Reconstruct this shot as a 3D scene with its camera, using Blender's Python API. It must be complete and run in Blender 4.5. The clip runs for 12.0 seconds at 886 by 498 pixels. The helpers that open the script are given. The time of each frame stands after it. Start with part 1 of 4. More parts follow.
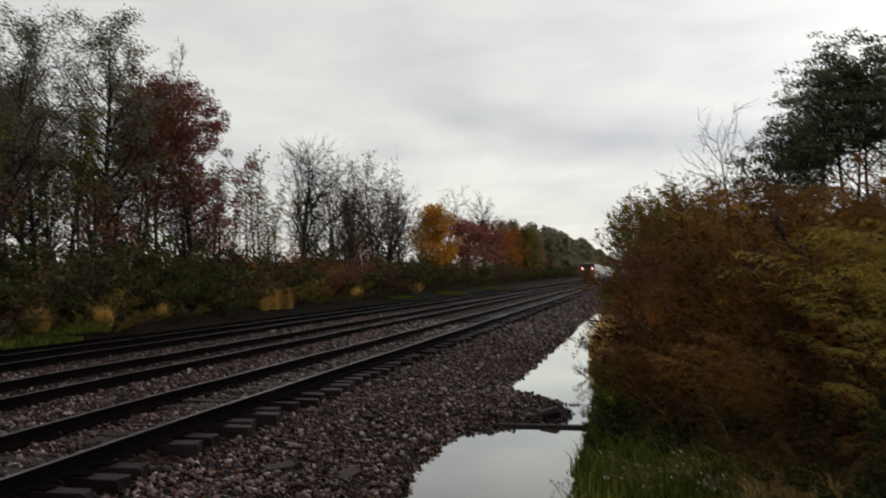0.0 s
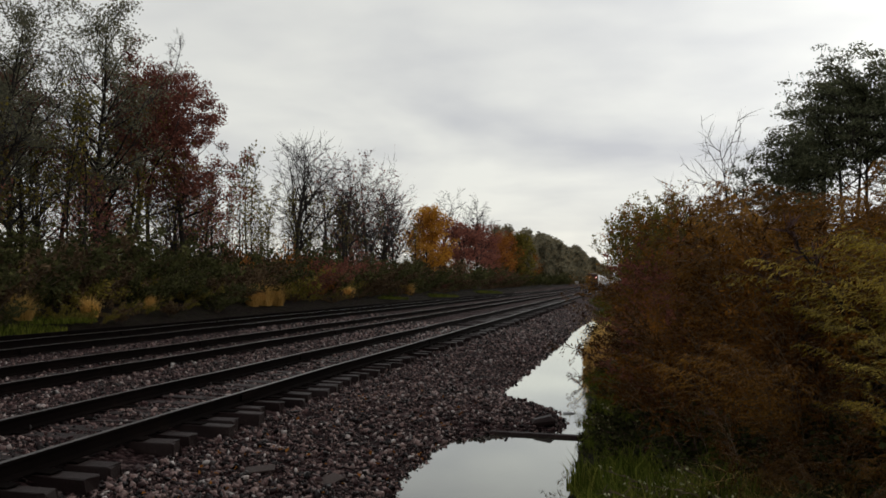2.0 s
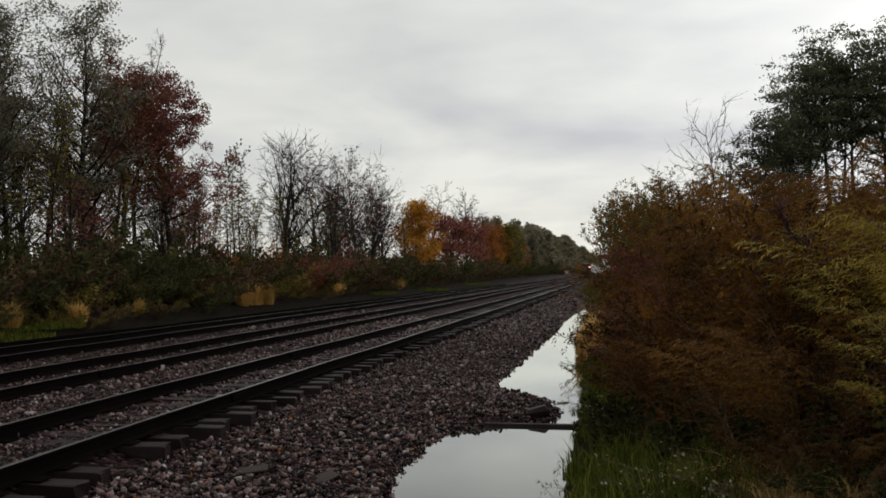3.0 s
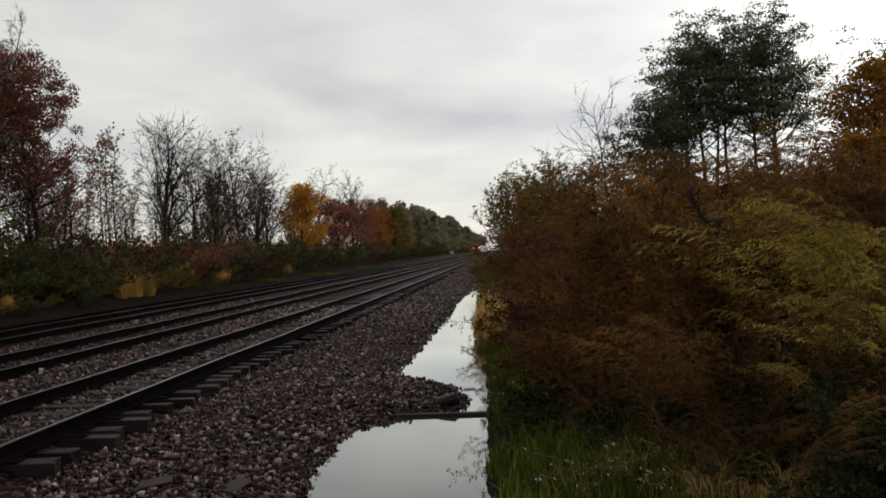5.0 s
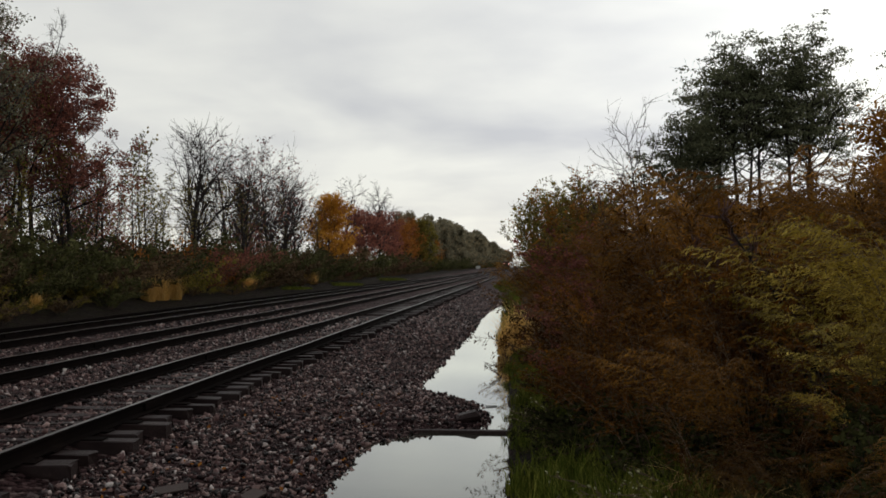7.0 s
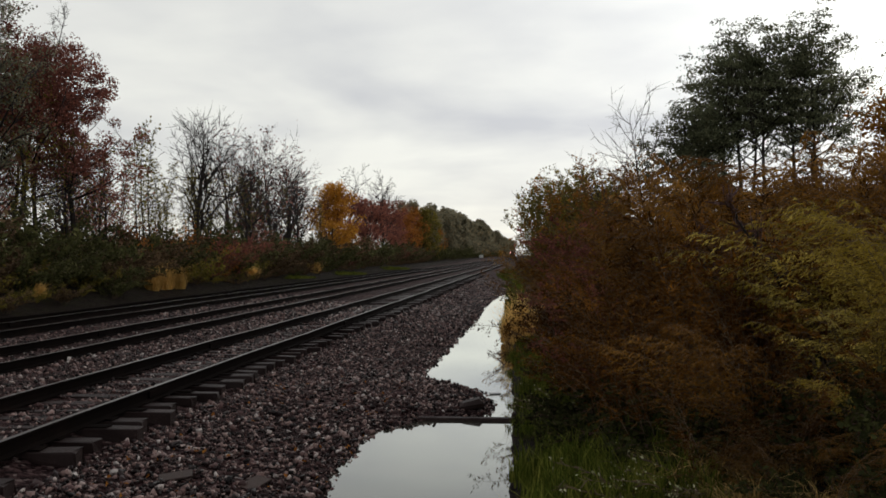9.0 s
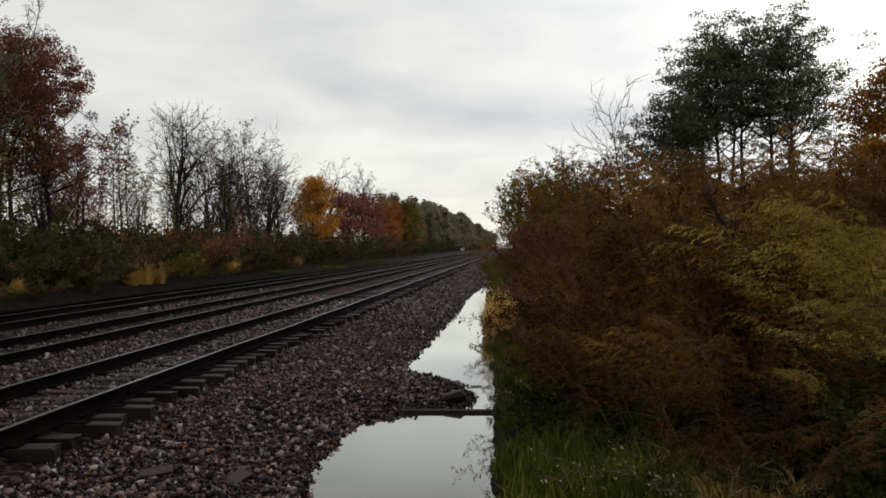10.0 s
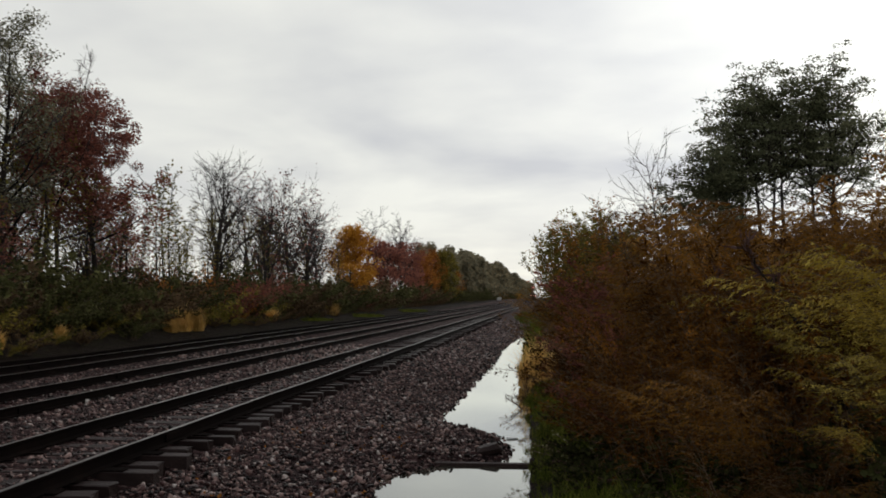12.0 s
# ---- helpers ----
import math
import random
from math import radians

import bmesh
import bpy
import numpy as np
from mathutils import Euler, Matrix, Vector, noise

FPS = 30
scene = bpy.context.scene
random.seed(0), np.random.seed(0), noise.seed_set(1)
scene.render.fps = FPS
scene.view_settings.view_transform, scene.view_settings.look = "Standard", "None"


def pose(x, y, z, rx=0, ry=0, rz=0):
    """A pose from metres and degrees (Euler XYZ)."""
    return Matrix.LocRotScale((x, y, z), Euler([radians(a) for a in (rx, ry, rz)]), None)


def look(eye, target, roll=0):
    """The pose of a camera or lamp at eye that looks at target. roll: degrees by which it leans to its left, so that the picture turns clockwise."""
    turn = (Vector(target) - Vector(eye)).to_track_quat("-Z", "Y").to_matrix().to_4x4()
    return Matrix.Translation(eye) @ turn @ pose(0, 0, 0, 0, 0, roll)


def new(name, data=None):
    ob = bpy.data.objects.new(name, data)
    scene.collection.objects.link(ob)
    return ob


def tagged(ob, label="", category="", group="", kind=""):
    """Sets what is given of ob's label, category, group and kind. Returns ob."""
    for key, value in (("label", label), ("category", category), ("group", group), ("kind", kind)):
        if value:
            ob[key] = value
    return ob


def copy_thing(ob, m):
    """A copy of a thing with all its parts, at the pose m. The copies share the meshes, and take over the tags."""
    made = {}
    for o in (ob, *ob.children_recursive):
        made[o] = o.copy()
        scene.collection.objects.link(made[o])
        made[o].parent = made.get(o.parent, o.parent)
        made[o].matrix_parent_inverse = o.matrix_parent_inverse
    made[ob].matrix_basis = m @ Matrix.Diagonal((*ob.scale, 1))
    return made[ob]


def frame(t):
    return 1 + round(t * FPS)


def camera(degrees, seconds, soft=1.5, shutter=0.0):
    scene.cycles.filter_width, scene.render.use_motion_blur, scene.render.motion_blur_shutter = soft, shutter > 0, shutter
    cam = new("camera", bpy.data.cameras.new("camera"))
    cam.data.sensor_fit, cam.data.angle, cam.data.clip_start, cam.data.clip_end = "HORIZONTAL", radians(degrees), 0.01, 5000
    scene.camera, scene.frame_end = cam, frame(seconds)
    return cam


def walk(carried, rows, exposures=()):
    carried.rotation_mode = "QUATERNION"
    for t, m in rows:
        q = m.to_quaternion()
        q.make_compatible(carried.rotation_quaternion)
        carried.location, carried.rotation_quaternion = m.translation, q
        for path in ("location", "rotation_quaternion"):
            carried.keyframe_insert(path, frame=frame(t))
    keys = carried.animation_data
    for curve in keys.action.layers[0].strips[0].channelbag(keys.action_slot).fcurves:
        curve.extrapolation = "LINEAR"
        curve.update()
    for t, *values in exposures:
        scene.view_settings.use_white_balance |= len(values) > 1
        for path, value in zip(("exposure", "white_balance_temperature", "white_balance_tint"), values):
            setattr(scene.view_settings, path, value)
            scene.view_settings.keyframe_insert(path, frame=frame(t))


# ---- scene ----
cam = camera(56.0, 12.0, soft=1.65, shutter=0.5)
PATH = [
    (0, (0.336, -1.954, 2.367), (-0.081, 0.001, 2.431), -0.6),
    (0.5, (0.265, -1.744, 2.358), (-0.22, 0.192, 2.49), 0.0),
    (1, (0.232, -1.544, 2.349), (-0.178, 0.408, 2.498), 1.2),
    (1.5, (0.198, -1.499, 2.328), (-0.177, 0.464, 2.411), 0.9),
    (2, (0.211, -1.496, 2.321), (-0.192, 0.462, 2.392), 1.3),
    (2.5, (0.228, -1.49, 2.334), (-0.144, 0.474, 2.404), -0.6),
    (3, (0.205, -1.401, 2.306), (-0.173, 0.562, 2.362), -0.5),
    (3.5, (0.105, -1.303, 2.328), (-0.124, 0.684, 2.337), -1.5),
    (3.7, (0.083, -1.204, 2.316), (-0.107, 0.787, 2.287), -1.0),
    (5.3, (-0.167, -1.064, 2.412), (-0.266, 0.933, 2.449), -2.1),
    (5.5, (-0.162, -1.037, 2.411), (-0.299, 0.957, 2.484), -2.9),
    (6, (-0.136, -1.017, 2.438), (-0.305, 0.973, 2.543), -2.5),
    (6.5, (-0.151, -0.974, 2.411), (-0.312, 1.019, 2.465), -0.4),
    (7, (-0.153, -0.959, 2.407), (-0.321, 1.033, 2.448), -0.0),
    (9, (-0.156, -0.939, 2.385), (-0.332, 1.054, 2.4), -0.1),
    (9.5, (-0.157, -0.939, 2.372), (-0.316, 1.054, 2.381), -0.0),
    (10, (-0.15, -0.941, 2.383), (-0.281, 1.054, 2.381), -0.4),
    (10.5, (-0.164, -0.942, 2.388), (-0.3, 1.053, 2.403), -0.6),
    (11, (-0.161, -0.966, 2.386), (-0.361, 1.023, 2.453), -0.0),
    (11.5, (-0.138, -0.964, 2.405), (-0.313, 1.026, 2.5), -0.1),
    (12, (-0.141, -0.968, 2.404), (-0.359, 1.016, 2.52), 0.0),
]
walk(cam, [(t, look(eye, target, roll)) for t, eye, target, roll in PATH], exposures=[(0.0, -0.12, 6680, 11), (0.5, 0.0, 6680, 11), (1.0, -0.05, 6680, 11), (1.5, -0.12, 6680, 11), (3.0, -0.18, 6680, 11), (3.5, -0.15, 6680, 11), (5.5, -0.14, 6680, 11), (6.5, -0.13, 6680, 11), (9.5, -0.04, 6680, 11), (12.0, -0.07, 6680, 11)])

# ---- sky and sun ----
SUN_UP, SUN_TURN = 24.0, 38.0   # elevation; degrees from the track's heading towards the right


def make_world():
    w = bpy.data.worlds.new("overcast_sky")
    w.use_nodes = True
    n, l = w.node_tree.nodes, w.node_tree.links
    n.clear()
    out, bg = n.new("ShaderNodeOutputWorld"), n.new("ShaderNodeBackground")
    sky = n.new("ShaderNodeTexSky")
    sky.sky_type, sky.sun_disc = "NISHITA", False
    sky.sun_elevation, sky.sun_rotation = radians(SUN_UP), radians(SUN_TURN)
    sky_dim = n.new("ShaderNodeVectorMath")
    sky_dim.operation = "SCALE"
    sky_dim.inputs["Scale"].default_value = 0.08
    l.new(sky.outputs[0], sky_dim.inputs[0])
    tc, sep = n.new("ShaderNodeTexCoord"), n.new("ShaderNodeSeparateXYZ")
    l.new(tc.outputs["Generated"], sep.inputs[0])

    def m(op, a, b=None, clamp=False):
        q = n.new("ShaderNodeMath")
        q.operation, q.use_clamp = op, clamp
        for i, v in enumerate((a, b)):
            if v is None:
                continue
            if isinstance(v, (int, float)):
                q.inputs[i].default_value = v
            else:
                l.new(v, q.inputs[i])
        return q.outputs[0]

    up = m("ADD", m("MAXIMUM", sep.outputs["Z"], 0.0), 0.16)
    comb = n.new("ShaderNodeCombineXYZ")
    l.new(m("DIVIDE", sep.outputs["X"], up), comb.inputs[0])
    l.new(m("DIVIDE", sep.outputs["Y"], up), comb.inputs[1])
    comb.inputs[2].default_value = 3.1
    big, small = n.new("ShaderNodeTexNoise"), n.new("ShaderNodeTexNoise")
    big.inputs["Scale"].default_value, big.inputs["Detail"].default_value = 0.85, 4.0
    big.inputs["Distortion"].default_value = 0.4
    small.inputs["Scale"].default_value, small.inputs["Detail"].default_value = 2.3, 5.0
    l.new(comb.outputs[0], big.inputs["Vector"])
    l.new(comb.outputs[0], small.inputs["Vector"])
    cloud = m("ADD", m("MULTIPLY", big.outputs[0], 0.75), m("MULTIPLY", small.outputs[0], 0.25))
    ramp = n.new("ShaderNodeValToRGB")
    e = ramp.color_ramp.elements
    e[0].position, e[0].color = 0.36, (0.67, 0.70, 0.75, 1)
    e[1].position, e[1].color = 0.62, (1.07, 1.10, 1.05, 1)
    l.new(cloud, ramp.inputs[0])
    # the veiled sun: broad glow in its direction
    dot = n.new("ShaderNodeVectorMath")
    dot.operation = "DOT_PRODUCT"
    a, b = radians(SUN_UP), radians(SUN_TURN)
    dot.inputs[1].default_value = (math.sin(b) * math.cos(a), math.cos(b) * math.cos(a), math.sin(a))
    l.new(tc.outputs["Generated"], dot.inputs[0])
    glow = m("POWER", m("MAXIMUM", dot.outputs["Value"], 0.0), 7.0)
    amp = m("ADD", m("MULTIPLY", glow, 0.75), 0.84)
    lit = n.new("ShaderNodeVectorMath")
    lit.operation = "SCALE"
    l.new(ramp.outputs[0], lit.inputs[0])
    l.new(amp, lit.inputs["Scale"])
    # a warm pale band low at the horizon
    low = m("POWER", m("SUBTRACT", 1.0, m("MAXIMUM", sep.outputs["Z"], 0.0)), 14.0)
    warm = n.new("ShaderNodeMix")
    warm.data_type = "RGBA"
    warm.inputs["B"].default_value = (1.03, 1.02, 0.92, 1)
    l.new(m("MULTIPLY", low, 0.65), warm.inputs["Factor"])
    l.new(lit.outputs[0], warm.inputs["A"])
    both = n.new("ShaderNodeMix")
    both.data_type = "RGBA"
    both.inputs["Factor"].default_value = 0.92
    l.new(sky_dim.outputs[0], both.inputs["A"])
    l.new(warm.outputs["Result"], both.inputs["B"])
    l.new(both.outputs["Result"], bg.inputs["Color"])
    bg.inputs["Strength"].default_value = 1.0
    l.new(bg.outputs[0], out.inputs[0])
    scene.world = w


make_world()
sun = new("sun", bpy.data.lights.new("sun", "SUN"))
sun.data.energy, sun.data.angle, sun.data.color = 0.7, radians(25), (1.0, 0.95, 0.88)
_a, _b = radians(SUN_UP), radians(SUN_TURN)
sun.matrix_world = look((0, 0, 60), (-math.sin(_b) * 50, -math.cos(_b) * 50, 60 - math.tan(_a) * 50))


# ---- materials ----
def base_mat(name, rough=0.7, metal=0.0, spec=0.5):
    mt = bpy.data.materials.new(name)
    mt.use_nodes = True
    nt = mt.node_tree
    b = nt.nodes["Principled BSDF"]
    b.inputs["Roughness"].default_value, b.inputs["Metallic"].default_value = rough, metal
    b.inputs["Specular IOR Level"].default_value = spec
    return mt, nt, b


def ramp_node(nt, stops):
    r = nt.nodes.new("ShaderNodeValToRGB")
    e = r.color_ramp.elements
    while len(e) < len(stops):
        e.new(0.5)
    for k, (p, c) in enumerate(stops):
        e[k].position, e[k].color = p, (*c, 1)
    return r


def noise_node(nt, scale, detail=4.0, rough=0.6, coord=None):
    q = nt.nodes.new("ShaderNodeTexNoise")
    q.inputs["Scale"].default_value, q.inputs["Detail"].default_value, q.inputs["Roughness"].default_value = scale, detail, rough
    if coord is not None:
        nt.links.new(coord, q.inputs["Vector"])
    return q


def mix_node(nt, fac, a, b, blend="MIX"):
    q = nt.nodes.new("ShaderNodeMix")
    q.data_type, q.blend_type = "RGBA", blend
    for s, v in (("Factor", fac), ("A", a), ("B", b)):
        if isinstance(v, (int, float)):
            q.inputs[s].default_value = v
        elif isinstance(v, tuple):
            q.inputs[s].default_value = (*v, 1)
        else:
            nt.links.new(v, q.inputs[s])
    return q.outputs["Result"]


def bump(nt, b, height, strength=0.4, dist=0.02):
    q = nt.nodes.new("ShaderNodeBump")
    q.inputs["Strength"].default_value, q.inputs["Distance"].default_value = strength, dist
    nt.links.new(height, q.inputs["Height"])
    nt.links.new(q.outputs[0], b.inputs["Normal"])


def surface_mat(name, stops, scale, fine, rough=0.75, metal=0.0, strength=0.4, dist=0.01, island=0.0, spec=0.5):
    """Colour from broad noise, broken up by fine noise; island: share of variation from piece to piece."""
    mt, nt, b = base_mat(name, rough, metal, spec)
    geo = nt.nodes.new("ShaderNodeNewGeometry")
    big, small = noise_node(nt, scale, 5, 0.6, geo.outputs["Position"]), noise_node(nt, fine, 6, 0.7, geo.outputs["Position"])
    f = nt.nodes.new("ShaderNodeMath")
    f.operation = "MULTIPLY_ADD"
    nt.links.new(small.outputs[0], f.inputs[0])
    f.inputs[1].default_value = 0.5
    h = nt.nodes.new("ShaderNodeMath")
    h.operation = "MULTIPLY"
    h.inputs[1].default_value = 0.5
    nt.links.new(big.outputs[0], h.inputs[0])
    nt.links.new(h.outputs[0], f.inputs[2])
    fac = f.outputs[0]
    if island:
        g = nt.nodes.new("ShaderNodeMix")
        g.inputs["Factor"].default_value = island
        nt.links.new(fac, g.inputs["A"])
        nt.links.new(geo.outputs["Random Per Island"], g.inputs["B"])
        fac = g.outputs["Result"]
    r = ramp_node(nt, stops)
    nt.links.new(fac, r.inputs[0])
    nt.links.new(r.outputs[0], b.inputs["Base Color"])
    rr = nt.nodes.new("ShaderNodeMapRange")
    rr.inputs["To Min"].default_value, rr.inputs["To Max"].default_value = rough - 0.14, min(1.0, rough + 0.14)
    nt.links.new(small.outputs[0], rr.inputs["Value"])
    nt.links.new(rr.outputs[0], b.inputs["Roughness"])
    bump(nt, b, small.outputs[0], strength, dist)
    return mt


def leaf_mat(name, colours, through_light=0.25, speck=0.5, patches=0.7, vary=0.25):
    """Leaves: colour by leaf and by patch, a little light passing through."""
    mt, nt, b = base_mat(name, 0.75, 0.0, 0.02)
    geo = nt.nodes.new("ShaderNodeNewGeometry")
    info = nt.nodes.new("ShaderNodeObjectInfo")
    patch = noise_node(nt, 0.9, 3, 0.5, geo.outputs["Position"])
    s = nt.nodes.new("ShaderNodeMath")
    s.operation = "MULTIPLY_ADD"
    s.inputs[1].default_value = speck
    nt.links.new(geo.outputs["Random Per Island"], s.inputs[0])
    t = nt.nodes.new("ShaderNodeMath")
    t.operation = "MULTIPLY_ADD"
    t.inputs[1].default_value, t.inputs[2].default_value = patches, 0.5 - 0.5 * (speck + patches)
    nt.links.new(patch.outputs[0], t.inputs[0])
    nt.links.new(t.outputs[0], s.inputs[2])
    k = len(colours)
    r = ramp_node(nt, [(0.1 + 0.8 * i / max(1, k - 1), c) for i, c in enumerate(colours)])
    nt.links.new(s.outputs[0], r.inputs[0])
    v = nt.nodes.new("ShaderNodeMapRange")
    v.inputs["To Min"].default_value, v.inputs["To Max"].default_value = 1 - vary, 1 + vary
    nt.links.new(info.outputs["Random"], v.inputs["Value"])
    sc = nt.nodes.new("ShaderNodeVectorMath")
    sc.operation = "SCALE"
    nt.links.new(r.outputs[0], sc.inputs[0])
    nt.links.new(v.outputs[0], sc.inputs["Scale"])
    nt.links.new(sc.outputs[0], b.inputs["Base Color"])
    tl, mx = nt.nodes.new("ShaderNodeBsdfTranslucent"), nt.nodes.new("ShaderNodeMixShader")
    nt.links.new(sc.outputs[0], tl.inputs["Color"])
    mx.inputs[0].default_value = through_light
    nt.links.new(b.outputs[0], mx.inputs[1])
    nt.links.new(tl.outputs[0], mx.inputs[2])
    nt.links.new(mx.outputs[0], nt.nodes["Material Output"].inputs["Surface"])
    return mt


def ground_mat():
    """Dark wet ballast between the ditch and the far bank, leaf-strewn soil and grass outside."""
    mt, nt, b = base_mat("ground", 0.8)
    geo = nt.nodes.new("ShaderNodeNewGeometry")
    pos = geo.outputs["Position"]
    vor = nt.nodes.new("ShaderNodeTexVoronoi")
    vor.inputs["Scale"].default_value = 19.0
    nt.links.new(pos, vor.inputs["Vector"])
    fine, broad = noise_node(nt, 34, 5, 0.7, pos), noise_node(nt, 0.5, 4, 0.6, pos)
    hue = nt.nodes.new("ShaderNodeSeparateColor")
    nt.links.new(vor.outputs["Color"], hue.inputs[0])
    stone = ramp_node(nt, [(0.0, (0.004, 0.0021, 0.0023)), (0.5, (0.025, 0.0135, 0.0145)), (0.84, (0.072, 0.046, 0.047)), (1.0, (0.16, 0.13, 0.125))])
    nt.links.new(hue.outputs[0], stone.inputs[0])
    patch = ramp_node(nt, [(0.35, (0.62, 0.6, 0.6)), (0.65, (1.12, 1.05, 1.0))])
    nt.links.new(broad.outputs[0], patch.inputs[0])
    ballast = mix_node(nt, 1.0, stone.outputs[0], patch.outputs[0], "MULTIPLY")
    soil = ramp_node(nt, [(0.3, (0.006, 0.004, 0.004)), (0.5, (0.013, 0.009, 0.008)), (0.66, (0.018, 0.02, 0.008)), (0.8, (0.045, 0.03, 0.016))])
    mid = noise_node(nt, 2.6, 6, 0.7, pos)
    nt.links.new(mid.outputs[0], soil.inputs[0])
    sep = nt.nodes.new("ShaderNodeSeparateXYZ")
    nt.links.new(pos, sep.inputs[0])
    wob = nt.nodes.new("ShaderNodeMath")
    wob.operation = "MULTIPLY_ADD"
    wob.inputs[1].default_value = 2.0
    nt.links.new(broad.outputs[0], wob.inputs[0])
    nt.links.new(sep.outputs["X"], wob.inputs[2])

    def edge(lo, hi):
        q = nt.nodes.new("ShaderNodeMapRange")
        q.inputs["From Min"].default_value, q.inputs["From Max"].default_value = lo, hi
        nt.links.new(wob.outputs[0], q.inputs["Value"])
        return q.outputs[0]

    col = mix_node(nt, edge(-15.6, -14.4), soil.outputs[0], ballast)
    col = mix_node(nt, edge(0.55, 0.95), col, soil.outputs[0])
    nt.links.new(col, b.inputs["Base Color"])
    b.inputs["Roughness"].default_value = 0.7
    b.inputs["Specular IOR Level"].default_value = 0.02
    h = nt.nodes.new("ShaderNodeMath")
    h.operation = "MULTIPLY_ADD"
    h.inputs[1].default_value = -1.4
    nt.links.new(vor.outputs["Distance"], h.inputs[0])
    nt.links.new(fine.outputs[0], h.inputs[2])
    bump(nt, b, h.outputs[0], 0.9, 0.035)
    return mt


def water_mat():
    mt, nt, b = base_mat("ditch_water", 0.03, 0.0, 0.3)
    b.inputs["Base Color"].default_value = (0.030, 0.028, 0.021, 1)
    b.inputs["IOR"].default_value = 1.33
    geo = nt.nodes.new("ShaderNodeNewGeometry")
    q = noise_node(nt, 5.0, 3, 0.5, geo.outputs["Position"])
    bump(nt, b, q.outputs[0], 0.03, 0.01)
    gl, mx = nt.nodes.new("ShaderNodeBsdfGlossy"), nt.nodes.new("ShaderNodeMixShader")
    gl.inputs["Roughness"].default_value = 0.02
    gl.inputs["Color"].default_value = (0.88, 0.91, 0.87, 1)
    facing, gain = nt.nodes.new("ShaderNodeLayerWeight"), nt.nodes.new("ShaderNodeMapRange")
    facing.inputs["Blend"].default_value = 0.5
    gain.inputs["From Min"].default_value, gain.inputs["From Max"].default_value = 0.65, 0.90
    gain.inputs["To Min"].default_value, gain.inputs["To Max"].default_value = 0.0, 0.74
    nt.links.new(facing.outputs["Facing"], gain.inputs["Value"])
    nt.links.new(gain.outputs[0], mx.inputs[0])
    nt.links.new(b.outputs[0], mx.inputs[1])
    nt.links.new(gl.outputs[0], mx.inputs[2])
    nt.links.new(mx.outputs[0], nt.nodes["Material Output"].inputs["Surface"])
    return mt


def island_mat(name, stops, rough):
    mt, nt, b = base_mat(name, rough, 0.0, 0.14)
    geo = nt.nodes.new("ShaderNodeNewGeometry")
    r = ramp_node(nt, stops)
    nt.links.new(geo.outputs["Random Per Island"], r.inputs[0])
    q = noise_node(nt, 60, 4, 0.7, geo.outputs["Position"])
    tone = ramp_node(nt, [(0.3, (0.6, 0.6, 0.6)), (0.7, (1.2, 1.2, 1.2))])
    nt.links.new(q.outputs[0], tone.inputs[0])
    nt.links.new(mix_node(nt, 1.0, r.outputs[0], tone.outputs[0], "MULTIPLY"), b.inputs["Base Color"])
    bump(nt, b, q.outputs[0], 0.5, 0.006)
    return mt


def glow_mat(name, colour, strength):
    mt, nt, b = base_mat(name, 0.3)
    b.inputs["Base Color"].default_value = (*colour, 1)
    b.inputs["Emission Color"].default_value = (*colour, 1)
    b.inputs["Emission Strength"].default_value = strength
    return mt


M_GROUND, M_WATER = ground_mat(), water_mat()
M_STONE = island_mat("ballast_stone", [(0.0, (0.0022, 0.0010, 0.0011)), (0.38, (0.015, 0.0066, 0.0068)), (0.62, (0.090, 0.048, 0.046)), (0.92, (0.26, 0.175, 0.158)), (1.0, (0.42, 0.38, 0.36))], 0.36)
M_TIE = surface_mat("weathered_tie_wood", [(0.3, (0.006, 0.0033, 0.0033)), (0.5, (0.020, 0.0118, 0.0112)), (0.7, (0.085, 0.056, 0.052))], 2.0, 45.0, 0.55, 0.0, 0.7, 0.012, 0.3, 0.12)
# rust far below its own tone: the shade on rail sides is coloured in
M_RAIL = surface_mat("shaded_rusty_rail", [(0.3, (0.0018, 0.0012, 0.0012)), (0.55, (0.0045, 0.0029, 0.0026)), (0.75, (0.014, 0.0085, 0.0070))], 1.5, 60.0, 0.9, 0.0, 0.3, 0.003, 0.0, 0.02)
M_HEAD = surface_mat("worn_rail_top", [(0.3, (0.075, 0.069, 0.068)), (0.7, (0.19, 0.175, 0.172))], 0.8, 30.0, 0.38, 0.9, 0.05, 0.001)
M_BARK = surface_mat("dark_wet_bark", [(0.3, (0.009, 0.007, 0.006)), (0.55, (0.024, 0.019, 0.017)), (0.75, (0.055, 0.046, 0.04))], 1.4, 22.0, 0.85, 0.0, 0.6, 0.02, 0.0, 0.15)
M_TWIG = surface_mat("bare_twig_bark", [(0.3, (0.013, 0.009, 0.009)), (0.7, (0.036, 0.027, 0.026))], 1.0, 20.0, 0.85, 0.0, 0.3, 0.005)
M_STALK = surface_mat("dry_stalk", [(0.3, (0.05, 0.03, 0.018)), (0.7, (0.13, 0.085, 0.045))], 2.0, 30.0, 0.8, 0.0, 0.3, 0.003)
M_REDSTALK = surface_mat("dark_red_stalk", [(0.3, (0.03, 0.012, 0.010)), (0.7, (0.085, 0.032, 0.024))], 2.0, 30.0, 0.8, 0.0, 0.3, 0.003)
L_RED = leaf_mat("maroon_leaves", [(0.06, 0.023, 0.020), (0.165, 0.060, 0.046), (0.31, 0.125, 0.082)], 0.4)
